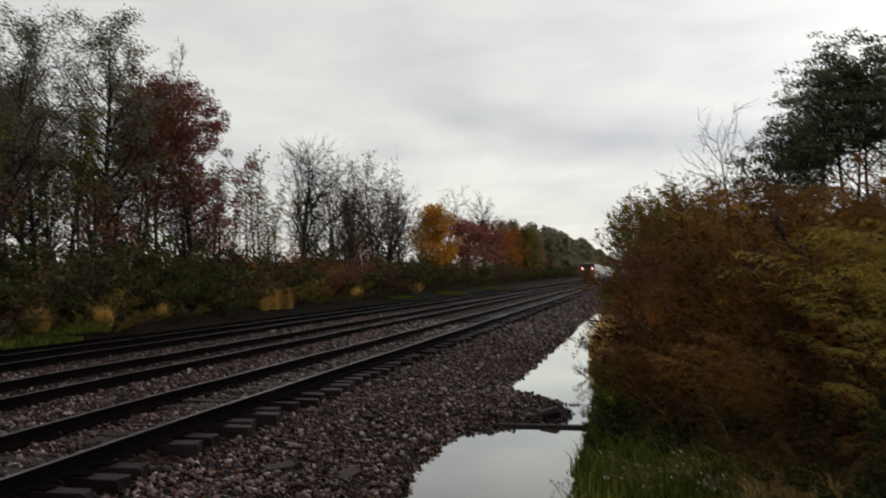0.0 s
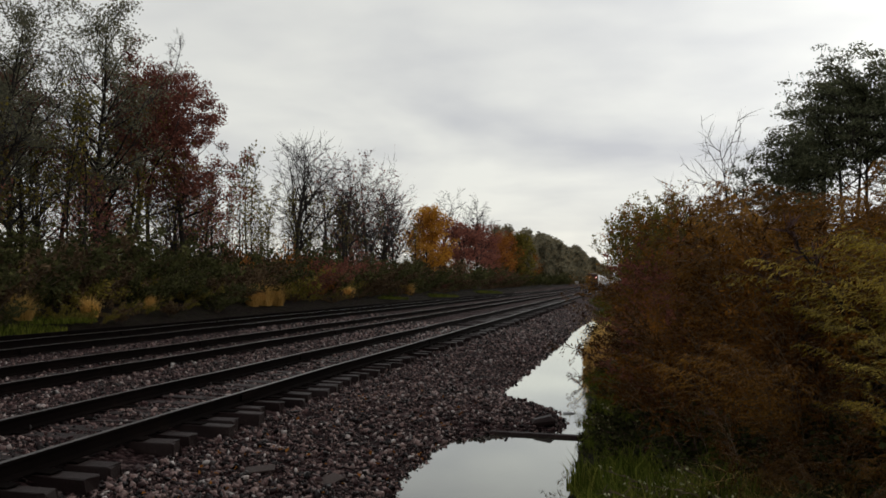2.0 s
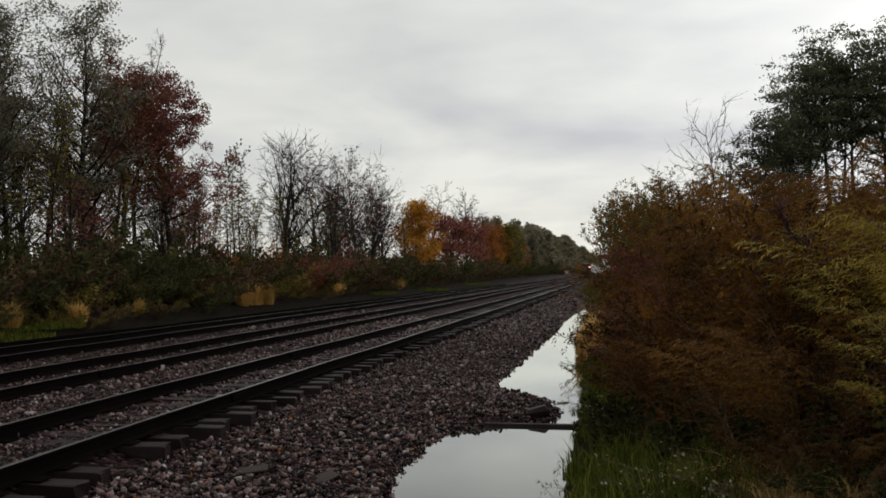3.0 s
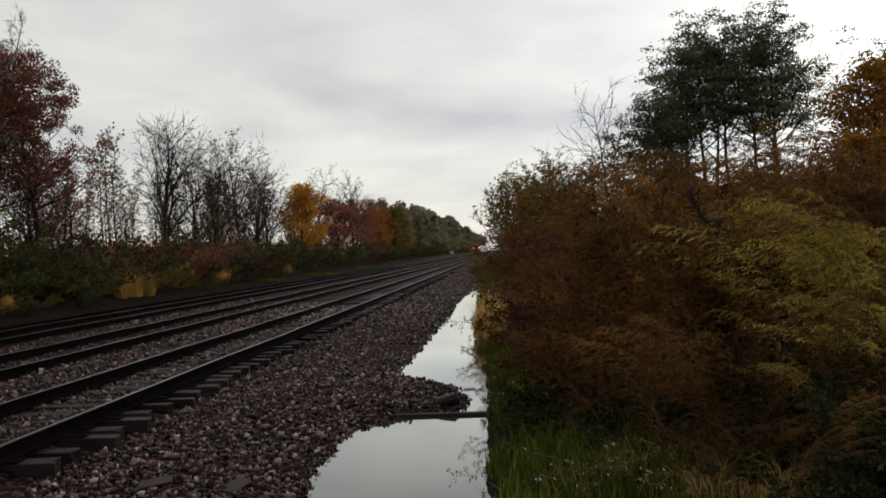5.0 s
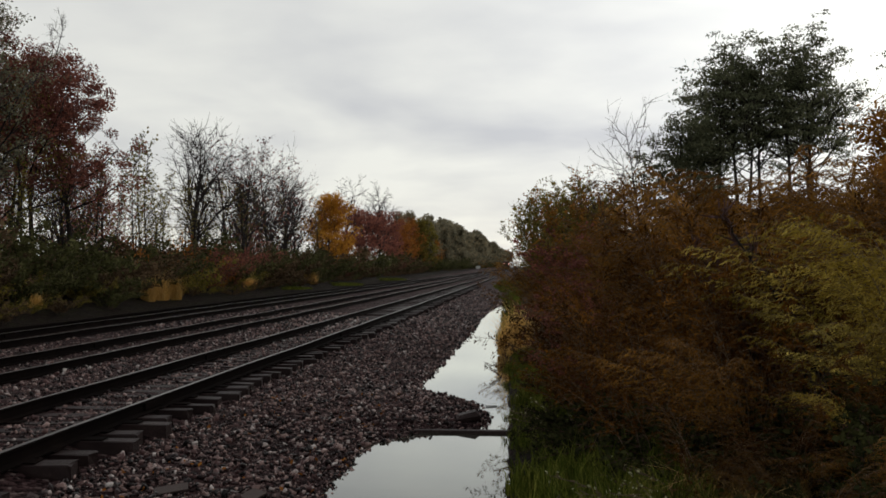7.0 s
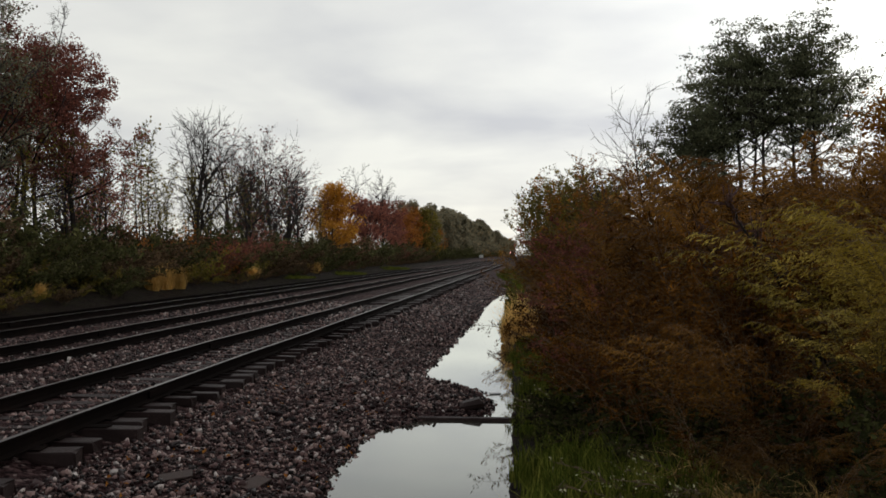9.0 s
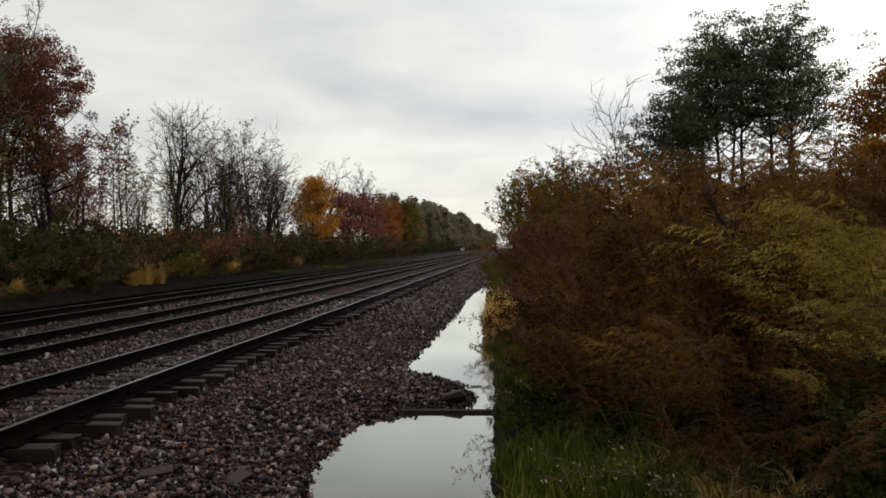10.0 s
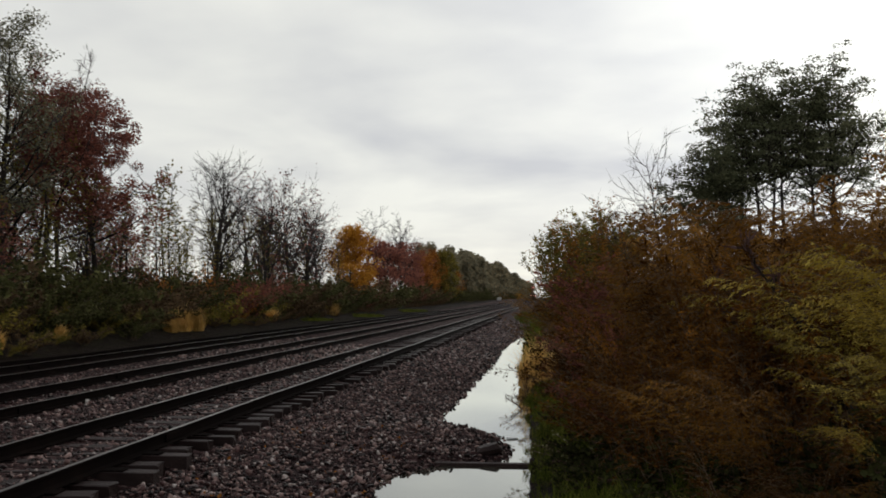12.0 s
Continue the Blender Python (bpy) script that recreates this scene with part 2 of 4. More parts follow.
L_GREY = leaf_mat("grey_green_leaves", [(0.075, 0.08, 0.052), (0.15, 0.145, 0.095), (0.24, 0.22, 0.15)], 0.42)
L_OLIVE = leaf_mat("olive_yellow_leaves", [(0.06, 0.058, 0.016), (0.15, 0.125, 0.028), (0.28, 0.21, 0.048)], 0.4)
L_GOLD = leaf_mat("golden_orange_leaves", [(0.30, 0.115, 0.016), (0.55, 0.25, 0.032), (0.75, 0.41, 0.07)], 0.4)
L_ORANGE = leaf_mat("rusty_orange_leaves", [(0.13, 0.045, 0.012), (0.26, 0.10, 0.022), (0.38, 0.17, 0.04)], 0.4)
L_DARK = leaf_mat("deep_green_leaves", [(0.050, 0.058, 0.034), (0.105, 0.112, 0.062), (0.18, 0.185, 0.105)], 0.42)
# bramble green, with the deep shade at the thicket's foot darkened into it
L_BRUSH = leaf_mat("shade_green_bramble", [(0.006, 0.0072, 0.003), (0.025, 0.027, 0.0095), (0.068, 0.068, 0.024)], 0.15)
L_BROWN = leaf_mat("rust_brown_foliage", [(0.018, 0.0078, 0.0018), (0.14, 0.062, 0.0105), (0.38, 0.20, 0.038)], 0.17, 0.25, 1.1, 0.4)
# umber leaves; the dark end of the ramp carries the thicket's inner shade
L_UMBER = leaf_mat("shade_umber_foliage", [(0.005, 0.002, 0.0006), (0.060, 0.023, 0.004), (0.27, 0.115, 0.018)], 0.12, 0.25, 1.1, 0.45)
L_PLUME = leaf_mat("olive_gold_plumes", [(0.036, 0.022, 0.003), (0.35, 0.25, 0.036), (0.95, 0.77, 0.21)], 0.33, 0.25, 1.1, 0.45)
L_BANK = leaf_mat("dull_green_brush", [(0.014, 0.016, 0.007), (0.055, 0.057, 0.022), (0.13, 0.125, 0.048)], 0.2)
L_DRAB = leaf_mat("drab_brown_leaves", [(0.026, 0.016, 0.010), (0.090, 0.058, 0.033), (0.20, 0.135, 0.075)], 0.15)
L_FAWN = leaf_mat("fawn_grass_blades", [(0.09, 0.052, 0.017), (0.26, 0.165, 0.06), (0.46, 0.32, 0.13)], 0.3)
L_GRASS = leaf_mat("green_grass", [(0.010, 0.015, 0.003), (0.060, 0.078, 0.011), (0.21, 0.20, 0.04)], 0.3)
L_STRAW = leaf_mat("straw_grass", [(0.38, 0.22, 0.062), (0.62, 0.40, 0.13), (0.80, 0.58, 0.25)], 0.35)
L_PALE = leaf_mat("pale_small_leaves", [(0.16, 0.17, 0.08), (0.36, 0.36, 0.20), (0.60, 0.59, 0.38)])
# far leaves paled and greyed: distance haze is put into the colour
L_FAR = leaf_mat("hazed_far_leaves", [(0.115, 0.108, 0.078), (0.20, 0.18, 0.12), (0.29, 0.225, 0.13)], 0.35)
L_DULL = leaf_mat("dull_russet_leaves", [(0.14, 0.052, 0.042), (0.26, 0.10, 0.075), (0.39, 0.165, 0.11)], 0.4)
L_AMBER = leaf_mat("amber_leaves", [(0.12, 0.046, 0.009), (0.28, 0.12, 0.022), (0.46, 0.24, 0.05)], 0.4)


# ---- mesh helpers ----
def mesh_of(name, verts, faces, mat, smooth=False):
    """A mesh from an (n, 3) array of vertices and an (m, k) array of faces with k corners."""
    me = bpy.data.meshes.new(name)
    verts, faces = np.asarray(verts, np.float32), np.asarray(faces, np.int32)
    m, k = faces.shape
    me.vertices.add(len(verts))
    me.vertices.foreach_set("co", verts.ravel())
    me.loops.add(m * k)
    me.loops.foreach_set("vertex_index", faces.ravel())
    me.polygons.add(m)
    me.polygons.foreach_set("loop_start", np.arange(0, m * k, k, dtype=np.int32))
    me.update(calc_edges=True)
    me.materials.append(mat)
    if smooth:
        me.polygons.foreach_set("use_smooth", np.ones(m, bool))
    return me


def child(name, me, parent, label="", kind=""):
    ob = new(name, me)
    ob.parent = parent
    return tagged(ob, label=label, kind=kind)


def part(name, bm, material, parent, label=""):
    me = bpy.data.meshes.new(name)
    bm.to_mesh(me)
    bm.free()
    me.materials.append(material)
    return child(name, me, parent, label)


def box_bm(lo, hi, bevel=0.0):
    bm = bmesh.new()
    bmesh.ops.create_cube(bm, size=1.0)
    lo, hi = Vector(lo), Vector(hi)
    for v in bm.verts:
        v.co = Vector([(lo[i] + hi[i]) / 2 + v.co[i] * (hi[i] - lo[i]) for i in range(3)])
    if bevel:
        bmesh.ops.bevel(bm, geom=bm.edges[:], offset=bevel, segments=1, affect="EDGES")
    return bm


def tubes(segs, sides):
    """Vertices and quads of tapered tubes; segs: rows of p0, p1, r0, r1."""
    s = np.asarray(segs, float)
    p0, p1, r0, r1 = s[:, 0:3], s[:, 3:6], s[:, 6], s[:, 7]
    d = p1 - p0
    d /= np.linalg.norm(d, axis=1, keepdims=True) + 1e-9
    ref = np.where(np.abs(d[:, 2:3]) > 0.9, np.array([[1.0, 0, 0]]), np.array([[0, 0, 1.0]]))
    u = np.cross(d, ref)
    u /= np.linalg.norm(u, axis=1, keepdims=True) + 1e-9
    w = np.cross(d, u)
    a = np.arange(sides) * 2 * np.pi / sides
    ring = u[:, None] * np.cos(a)[None, :, None] + w[:, None] * np.sin(a)[None, :, None]
    v = np.concatenate([p0[:, None] + ring * r0[:, None, None], p1[:, None] + ring * r1[:, None, None]], 1).reshape(-1, 3)
    i = np.arange(sides)
    q = np.stack([i, (i + 1) % sides, (i + 1) % sides + sides, i + sides], 1)
    f = (q[None] + (np.arange(len(s)) * 2 * sides)[:, None, None]).reshape(-1, 4)
    return v, f


def ribbons(segs):
    """Fine twigs as narrow strips, each turned its own way."""
    s = np.asarray(segs, float)
    p0, p1 = s[:, 0:3], s[:, 3:6]
    d = p1 - p0
    d /= np.linalg.norm(d, axis=1, keepdims=True) + 1e-9
    turn = np.stack([np.sin(np.arange(len(s)) * 2.4), np.cos(np.arange(len(s)) * 2.4), 0.3 + 0 * d[:, 0]], 1)
    u = np.cross(d, turn)
    u /= np.linalg.norm(u, axis=1, keepdims=True) + 1e-9
    a, b = u * s[:, 6:7], u * s[:, 7:8]
    v = np.stack([p0 - a, p0 + a, p1 + b, p1 - b], 1).reshape(-1, 3)
    return v, np.arange(len(v)).reshape(-1, 4)


def unit(rng, n):
    v = rng.normal(size=(n, 3))
    return v / (np.linalg.norm(v, axis=1, keepdims=True) + 1e-9)


def ball(rng, n):
    """Points spread evenly in a ball of radius 1."""
    return unit(rng, n) * rng.random((n, 1)) ** 0.4


def leaves(rng, centres, length, width, along=None, flat=0.0):
    """Diamond leaves, each a bent pair of triangles; along: the way that each points."""
    n = len(centres)
    u = unit(rng, n) if along is None else along + 0.35 * rng.normal(size=(n, 3))
    u /= np.linalg.norm(u, axis=1, keepdims=True) + 1e-9
    v = np.cross(u, unit(rng, n))
    v[:, 2] *= 1.0 - flat
    v /= np.linalg.norm(v, axis=1, keepdims=True) + 1e-9
    k = np.cross(u, v)
    s = rng.uniform(0.6, 1.3, n)[:, None]
    a, b = u * length * s * 0.5, v * width * s * 0.5
    c = np.asarray(centres)
    verts = np.stack([c - a, c + b + k * width * 0.2, c + a, c - b + k * width * 0.2], 1).reshape(-1, 3)
    i = np.arange(n)[:, None] * 4
    faces = np.concatenate([i + [[0, 1, 2]], i + [[0, 2, 3]]], 1).reshape(-1, 3)
    return verts, faces


def blades(rng, roots, height, width, bend=0.5):
    """Grass blades of two bent pieces that end in a point."""
    n = len(roots)
    r = np.asarray(roots, float)
    a = rng.uniform(0, 2 * np.pi, n)
    out = np.stack([np.cos(a), np.sin(a), 0 * a], 1)
    side = np.stack([-np.sin(a), np.cos(a), 0 * a], 1) * (width * 0.5)
    h = (height * rng.uniform(0.35, 1.2, n))[:, None]
    up = np.array([[0, 0, 1.0]])
    b = bend * rng.uniform(0.2, 1.3, n)[:, None]
    mid = r + up * h * 0.58 + out * h * b * 0.22
    tip = r + up * h * (1.0 - 0.22 * b) + out * h * b * 0.75
    v = np.stack([r - side, r + side, mid - side * 0.8, mid + side * 0.8, tip], 1).reshape(-1, 3)
    i = np.arange(n)[:, None] * 5
    f = np.concatenate([i + [[0, 1, 3]], i + [[0, 3, 2]], i + [[2, 3, 4]]], 1).reshape(-1, 3)
    return v, f


# ---- the lie of the land ----
SHORE_Y = [-10, -6.5, 7.0, 8.4, 9.5, 10.2, 10.7, 11.1, 11.45, 12.2, 12.7, 13.6, 14.3, 15.2, 20.8, 27.0, 39.0, 47.0, 54.0, 60.0]
SHORE_X = [0.4, -1.9, -2.03, -2.15, -2.14, -2.0, -1.75, -1.45, -0.58, -0.50, -0.55, -0.75, -1.2, -1.98, -1.84, -1.72, -1.55, -1.2, -0.5, 0.3]


SKEW = 0.0158


def curve_x(y):
    """How far the straight line of the tracks has drawn to the right by y."""
    return np.maximum(0.0, np.asarray(y, float) - 11.0) * SKEW


def wave(x, y, s):
    return (np.sin(x * 1.7 * s + 0.6 * np.sin(y * 0.9 * s)) * np.cos(y * 1.3 * s + 1.1 * np.sin(x * s)) + 0.5 * np.sin(x * 3.9 * s + y * 2.7 * s) * np.cos(y * 4.3 * s - x * 2.2 * s)) / 1.5


def land(x, y):
    """Height of the ground: water lies at 0, the rails' tops at 0.6."""
    x0, y = np.asarray(x, float), np.asarray(y, float)
    x = x0 - curve_x(y)
    shore = np.interp(y, SHORE_Y, SHORE_X) + 0.05 * wave(x * 0, y, 3.0) + 0.03 * wave(x * 0 + 3, y, 11.0)
    right = -0.22 - 0.005 * np.clip(y - 10, 0, 40) + 0.04 * wave(x * 0 + 5, y, 4.0)
    # ballast shoulder down to the ditch
    beside = x0 - np.maximum(0.0, curve_x(y) - float(curve_x(60.0)))
    d = shore - beside
    bank = np.interp(d, [-0.5, -0.12, 0.0, 0.25, 1.2, 2.3], [-0.25, -0.09, 0.0, 0.05, 0.16, 0.265])
    bank = np.where((y > 11.2) & (y < 15.2) & (d > 0), np.minimum(bank, 0.05 + 0.075 * d), bank)
    e = beside - right
    verge = np.interp(e, [-0.4, -0.05, 0.0, 0.12, 0.6, 1.6, 3.5, 8.0, 30.0], [-0.25, -0.09, 0.0, 0.10, 0.26, 0.5, 0.85, 1.15, 1.3])
    z = np.maximum(bank, verge)
    # the bed of the three tracks, and the far bank
    bed = 0.405 + 0 * x
    fall = np.interp(-x, [4.5, 4.9, 5.25], [0.0, 0.3, 1.0])
    z = np.where(x < -4.5, z * (1 - fall) + bed * fall, z)
    far = np.interp(-x, [15.2, 17.2, 18.2, 20.0, 22.5, 40.0], [0.405, 0.25, 0.30, 0.85, 1.15, 1.2])
    z = np.where(x < -15.2, far, z)
    rough = np.where((x > -15.5) & (x < -4.5), 0.012, 0.03)
    out = np.clip((np.abs(x + 8) - 8) / 8, 0, 1)
    return z + rough * wave(x, y, 2.3) + 0.06 * out * wave(x, y, 0.7) + 0.012 * wave(x, y, 7.0)


def lines(*spans):
    out = []
    for a, b, step in spans:
        out += list(np.arange(a, b, step))
    return np.array(out + [spans[-1][1]])


def make_ground():
    xs = lines((-1500, -300, 300), (-300, -60, 30), (-60, -22, 4), (-22, -15, 0.5), (-15, -5.6, 0.55), (-5.6, 1.6, 0.11), (1.6, 8, 0.5), (8, 40, 4), (40, 300, 40), (300, 1500, 300))
    ys = lines((-1500, -60, 240), (-60, -8, 8), (-8, 4, 0.5), (4, 18, 0.14), (18, 34, 0.35), (34, 64, 1.0), (64, 200, 8), (200, 1000, 40), (1000, 3000, 250))
    X, Y = np.meshgrid(xs, ys)
    v = np.stack([X, Y, land(X, Y)], -1).reshape(-1, 3)
    nx, ny = len(xs), len(ys)
    i = (np.arange(ny - 1)[:, None] * nx + np.arange(nx - 1)[None]).ravel()
    f = np.stack([i, i + 1, i + nx + 1, i + nx], 1)
    tagged(new("ground", mesh_of("ground", v, f, M_GROUND, True)), "dark wet ballast and leaf-strewn soil beside the tracks", "ground", kind="structure")


def make_water():
    bm = bmesh.new()
    bmesh.ops.create_grid(bm, x_segments=4, y_segments=20, size=0.5)
    for v in bm.verts:
        v.co = Vector((v.co.x * 3.4 - 1.0, 26 + v.co.y * 68, 0.0))
    me = bpy.data.meshes.new("water")
    bm.to_mesh(me)
    bm.free()
    me.materials.append(M_WATER)
    tagged(new("water", me), "still grey rainwater standing in the trackside ditch", "water", kind="structure")


make_ground()
make_water()

# ---- railway tracks ----
GAUGE = 1.505
TRACKS = [-5.855, -9.5, -13.25]
RAIL_TOP, TIE_TOP = 0.6, 0.425


def rail_bm_rows(x, y0, y1, step):
    """An I-shaped rail drawn along y, its worn top apart."""
    prof = [(-0.07, 0.0), (0.07, 0.0), (0.07, 0.012), (0.012, 0.035), (0.010, 0.13), (0.036, 0.142), (0.036, 0.165), (0.028, 0.172), (-0.028, 0.172), (-0.036, 0.165), (-0.036, 0.142), (-0.010, 0.13), (-0.012, 0.035), (-0.07, 0.012)]
    ys = np.concatenate([np.arange(y0, min(y1, 60), step), np.arange(60, y1 + 1, 20)]) if y1 > 60 else np.arange(y0, y1, step)
    k = len(prof)
    v, f, m = [], [], []
    for j, y in enumerate(ys):
        dz = 0.006 * math.sin(y * 0.9 + x)
        cx = float(curve_x(y)) + 0.008 * math.sin(y * 0.35 + x)
        v += [(x + cx + a, y, RAIL_TOP - 0.172 + b + dz) for a, b in prof]
        if j:
            o = (j - 1) * k
            for i in range(k):
                f.append((o + i, o + (i + 1) % k, o + k + (i + 1) % k, o + k + i))
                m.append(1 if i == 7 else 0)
    return v, f, m


def make_track(n, cx):
    root = tagged(new("railway_track"), "worn steel rails on weathered wooden ties in dark ballast", "railway track", "parallel tracks")
    root.location = (cx, 0, 0)
    for s in (-1, 1):
        v, f, m = rail_bm_rows(cx + s * GAUGE / 2, -14.0, 1100.0, 2.0)
        me = bpy.data.meshes.new("rail")
        me.from_pydata([(a - cx, b, c) for a, b, c in v], [], f)
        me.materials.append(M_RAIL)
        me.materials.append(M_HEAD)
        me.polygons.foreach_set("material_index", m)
        rail = child("rail", me, root, "rusty rail with a bright worn top")
        for j in range(7):
            y = 4.3 + j * 11.9 + (5.9 if s > 0 else 0) + n * 2.3
            for side in (-1, 1):
                x = s * GAUGE / 2 + side * 0.022 + float(curve_x(y))
                part("joint_bar", box_bm((x - 0.012, y - 0.32, 0.465), (x + 0.012, y + 0.32, 0.562), 0.005), M_RAIL, rail)
    return root


def make_ties(roots):
    """Shared tie shapes, laid singly under the rails."""
    rng = random.Random(11)
    shapes = []
    for k in range(4):
        bm = box_bm((-1.3, -0.11, -0.17), (1.3, 0.11, 0.0), 0.012)
        bmesh.ops.subdivide_edges(bm, edges=[e for e in bm.edges if abs(e.verts[0].co.x - e.verts[1].co.x) > 1.0], cuts=3)
        for v in bm.verts:
            v.co += Vector((rng.uniform(-0.035, 0.035), rng.uniform(-0.014, 0.014), rng.uniform(-0.014, 0.008)))
        me = bpy.data.meshes.new("tie")
        bm.to_mesh(me)
        bm.free()
        me.materials.append(M_TIE)
        shapes.append(me)
    plate = bpy.data.meshes.new("tie_plate")
    bm = box_bm((-0.18, -0.09, 0.0), (0.18, 0.09, 0.016), 0.004)
    bm.to_mesh(plate)
    bm.free()
    plate.materials.append(M_RAIL)
    for n, root in enumerate(roots):
        count = (150, 70, 50)[n]
        for j in range(count):
            y = 1.2 + n * 4 + j * 0.535 + rng.uniform(-0.03, 0.03)
            if rng.random() < 0.06:
                continue
            t = child("tie", shapes[rng.randrange(4)], root)
            lift = rng.uniform(-0.012, 0.006) - 0.022 * (n > 0)
            t.matrix_basis = pose(rng.uniform(-0.12, 0.13) + float(curve_x(y)), y, TIE_TOP + lift, rng.uniform(-2.5, 2.5), rng.uniform(-0.8, 0.8), rng.uniform(-3.2, 3.2))
            if n == 0 and j < 60:
                for s in (-1, 1):
                    q = child("tie_plate", plate, t)
                    q.matrix_basis = pose(s * GAUGE / 2, 0, 0.001)


tracks = [make_track(n, x) for n, x in enumerate(TRACKS)]


# ---- trees ----
def grow(rng, height, radius, first=0.3, limbs=14, spread=0.33, rise=0.75, subs=5, twigs=4, lean=(0.0, 0.0), twist=0.05, fine=0.012):
    """A trunk with limbs, branches and twigs. Returns thick and thin tube rows and the twigs' points."""
    thick, thin, tips = [], [], []
    pts, p, d = [], np.array([0.0, 0, -0.3]), np.array([lean[0], lean[1], 1.0])
    n = 10
    for i in range(n + 1):
        pts.append(p.copy())
        d = d + np.r_[rng.normal(size=2) * twist, 0]
        d /= np.linalg.norm(d)
        p = p + d * height / n
    rad = [radius * (1 - 0.93 * (i / n) ** 0.85) for i in range(n + 1)]
    for i in range(n):
        thick.append((*pts[i], *pts[i + 1], rad[i], rad[i + 1]))

    def along(p, d, length, r, steps, up, rows, wild):
        out = [(p, d)]
        for i in range(steps):
            d = d + rng.normal(size=3) * wild + np.array([0, 0, up])
            d = d / np.linalg.norm(d)
            q = p + d * length / steps
            rows.append((*p, *q, r * (1 - i / steps * 0.75), r * (1 - (i + 1) / steps * 0.75)))
            p = q
            out.append((p, d))
        return out

    for k in range(limbs):
        f = first + (1 - first) * ((k + rng.uniform(0, 0.9)) / limbs)
        x = f * n
        i = min(n - 1, int(x))
        p = pts[i] + (pts[i + 1] - pts[i]) * (x - i)
        a = k * 2.4 + rng.uniform(-0.5, 0.5)
        d = np.array([math.cos(a), math.sin(a), rise * rng.uniform(0.5, 1.5)])
        d /= np.linalg.norm(d)
        length = height * spread * (1.0 - 0.62 * (f - first) / (1 - first)) * rng.uniform(0.65, 1.2)
        limb = along(p, d, length, max(0.012, rad[i] * 0.5), 5, 0.08, thick, 0.12)
        for j in range(subs):
            q, e = limb[1 + (j % 5)]
            e2 = e + rng.normal(size=3) * 0.65 + np.array([0, 0, 0.15])
            e2 /= np.linalg.norm(e2)
            sub = along(q, e2, length * rng.uniform(0.3, 0.55), max(0.012, rad[i] * 0.24), 3, 0.06, thin, 0.16)
            for s in range(twigs):
                q2, e3 = sub[1 + s % 3]
                e4 = e3 + rng.normal(size=3) * 0.6 + np.array([0, 0, 0.12])
                e4 /= np.linalg.norm(e4)
                tw = along(q2, e4, length * rng.uniform(0.14, 0.28) + 0.15, fine, 2, 0.04, thin, 0.15)
                tips += [t[0] for t in tw[1:]]
            tips += [t[0] for t in sub[2:]]
    return thick, thin, np.array(tips)


def make_tree(name, seed, height, radius, mat, count, size, label, category="tree", twig=M_TWIG, puff=0.26, keep=(0.0, 9.0), clump=0.5, **form):
    rng = np.random.default_rng(seed)
    thick, thin, tips = grow(rng, height, radius, **form)
    root = tagged(new(name), label, category)
    v, f = tubes(thick, 6)
    child("trunk", mesh_of("trunk", v, f, M_BARK, True), root)
    v, f = ribbons(thin)
    child("branch_crown", mesh_of("branch_crown", v, f, twig), root, kind="stuff")
    if count:
        z = tips[:, 2] / height
        ok = tips[(z > keep[0]) & (z < keep[1])]
        ok = ok[rng.random(len(ok)) < clump]
        c = ok[rng.integers(0, len(ok), count)] + ball(rng, count) * puff * 1.9 * np.array([1, 1, 0.62])
        v, f = leaves(rng, c, size, size * 0.62)
        child("crown", mesh_of("crown", v, f, mat), root, kind="stuff")
    return root


def make_locust(seed, label, height=10.8, first=0.55):
    """A slim trunk forking high, with leaf sprays held in flat layers."""
    rng = np.random.default_rng(seed)
    thick, thin, tips = grow(rng, height, 0.17, first=first, limbs=17, spread=0.36, rise=0.6, subs=6, twigs=3, twist=0.04)
    root = tagged(new("locust_tree"), label, "tree")
    v, f = tubes(thick, 6)
    child("trunk", mesh_of("trunk", v, f, M_BARK, True), root)
    v, f = ribbons(thin)
    child("branch_crown", mesh_of("branch_crown", v, f, M_BARK), root, kind="stuff")
    pads = tips[rng.random(len(tips)) < 0.24]
    n = 7600
    i = rng.integers(0, len(pads), n)
    c = pads[i] + ball(rng, n) * np.array([0.55, 0.55, 0.13])
    c[:, 2] -= 0.35 * ((c[:, :2] - pads[i, :2]) ** 2).sum(1)
    v, f = leaves(rng, c, 0.15, 0.075, None, 0.5)
    child("crown", mesh_of("crown", v, f, L_DARK), root, kind="stuff")
    return root


def stand(ob, x, y, turn=0.0, scale=1.0, sink=0.0):
    """Set a thing on the ground."""
    ob.matrix_basis = pose(x, y, float(land(x, y)) - sink, 0, 0, turn) @ Matrix.Scale(scale, 4)
    return ob


def again(ob, x, y, turn=0.0, scale=1.0, tall=1.0, label="", sink=0.0):
    c = copy_thing(ob, pose(x, y, float(land(x, y)) - sink, 0, 0, turn) @ Matrix.Diagonal((scale, scale, scale * tall, 1)))
    return tagged(c, label)


def far_x(x, y):
    """The wood's edge swings slowly towards the tracks in the distance."""
    return x + max(0.0, y - 250.0) ** 2 * 2.2e-5


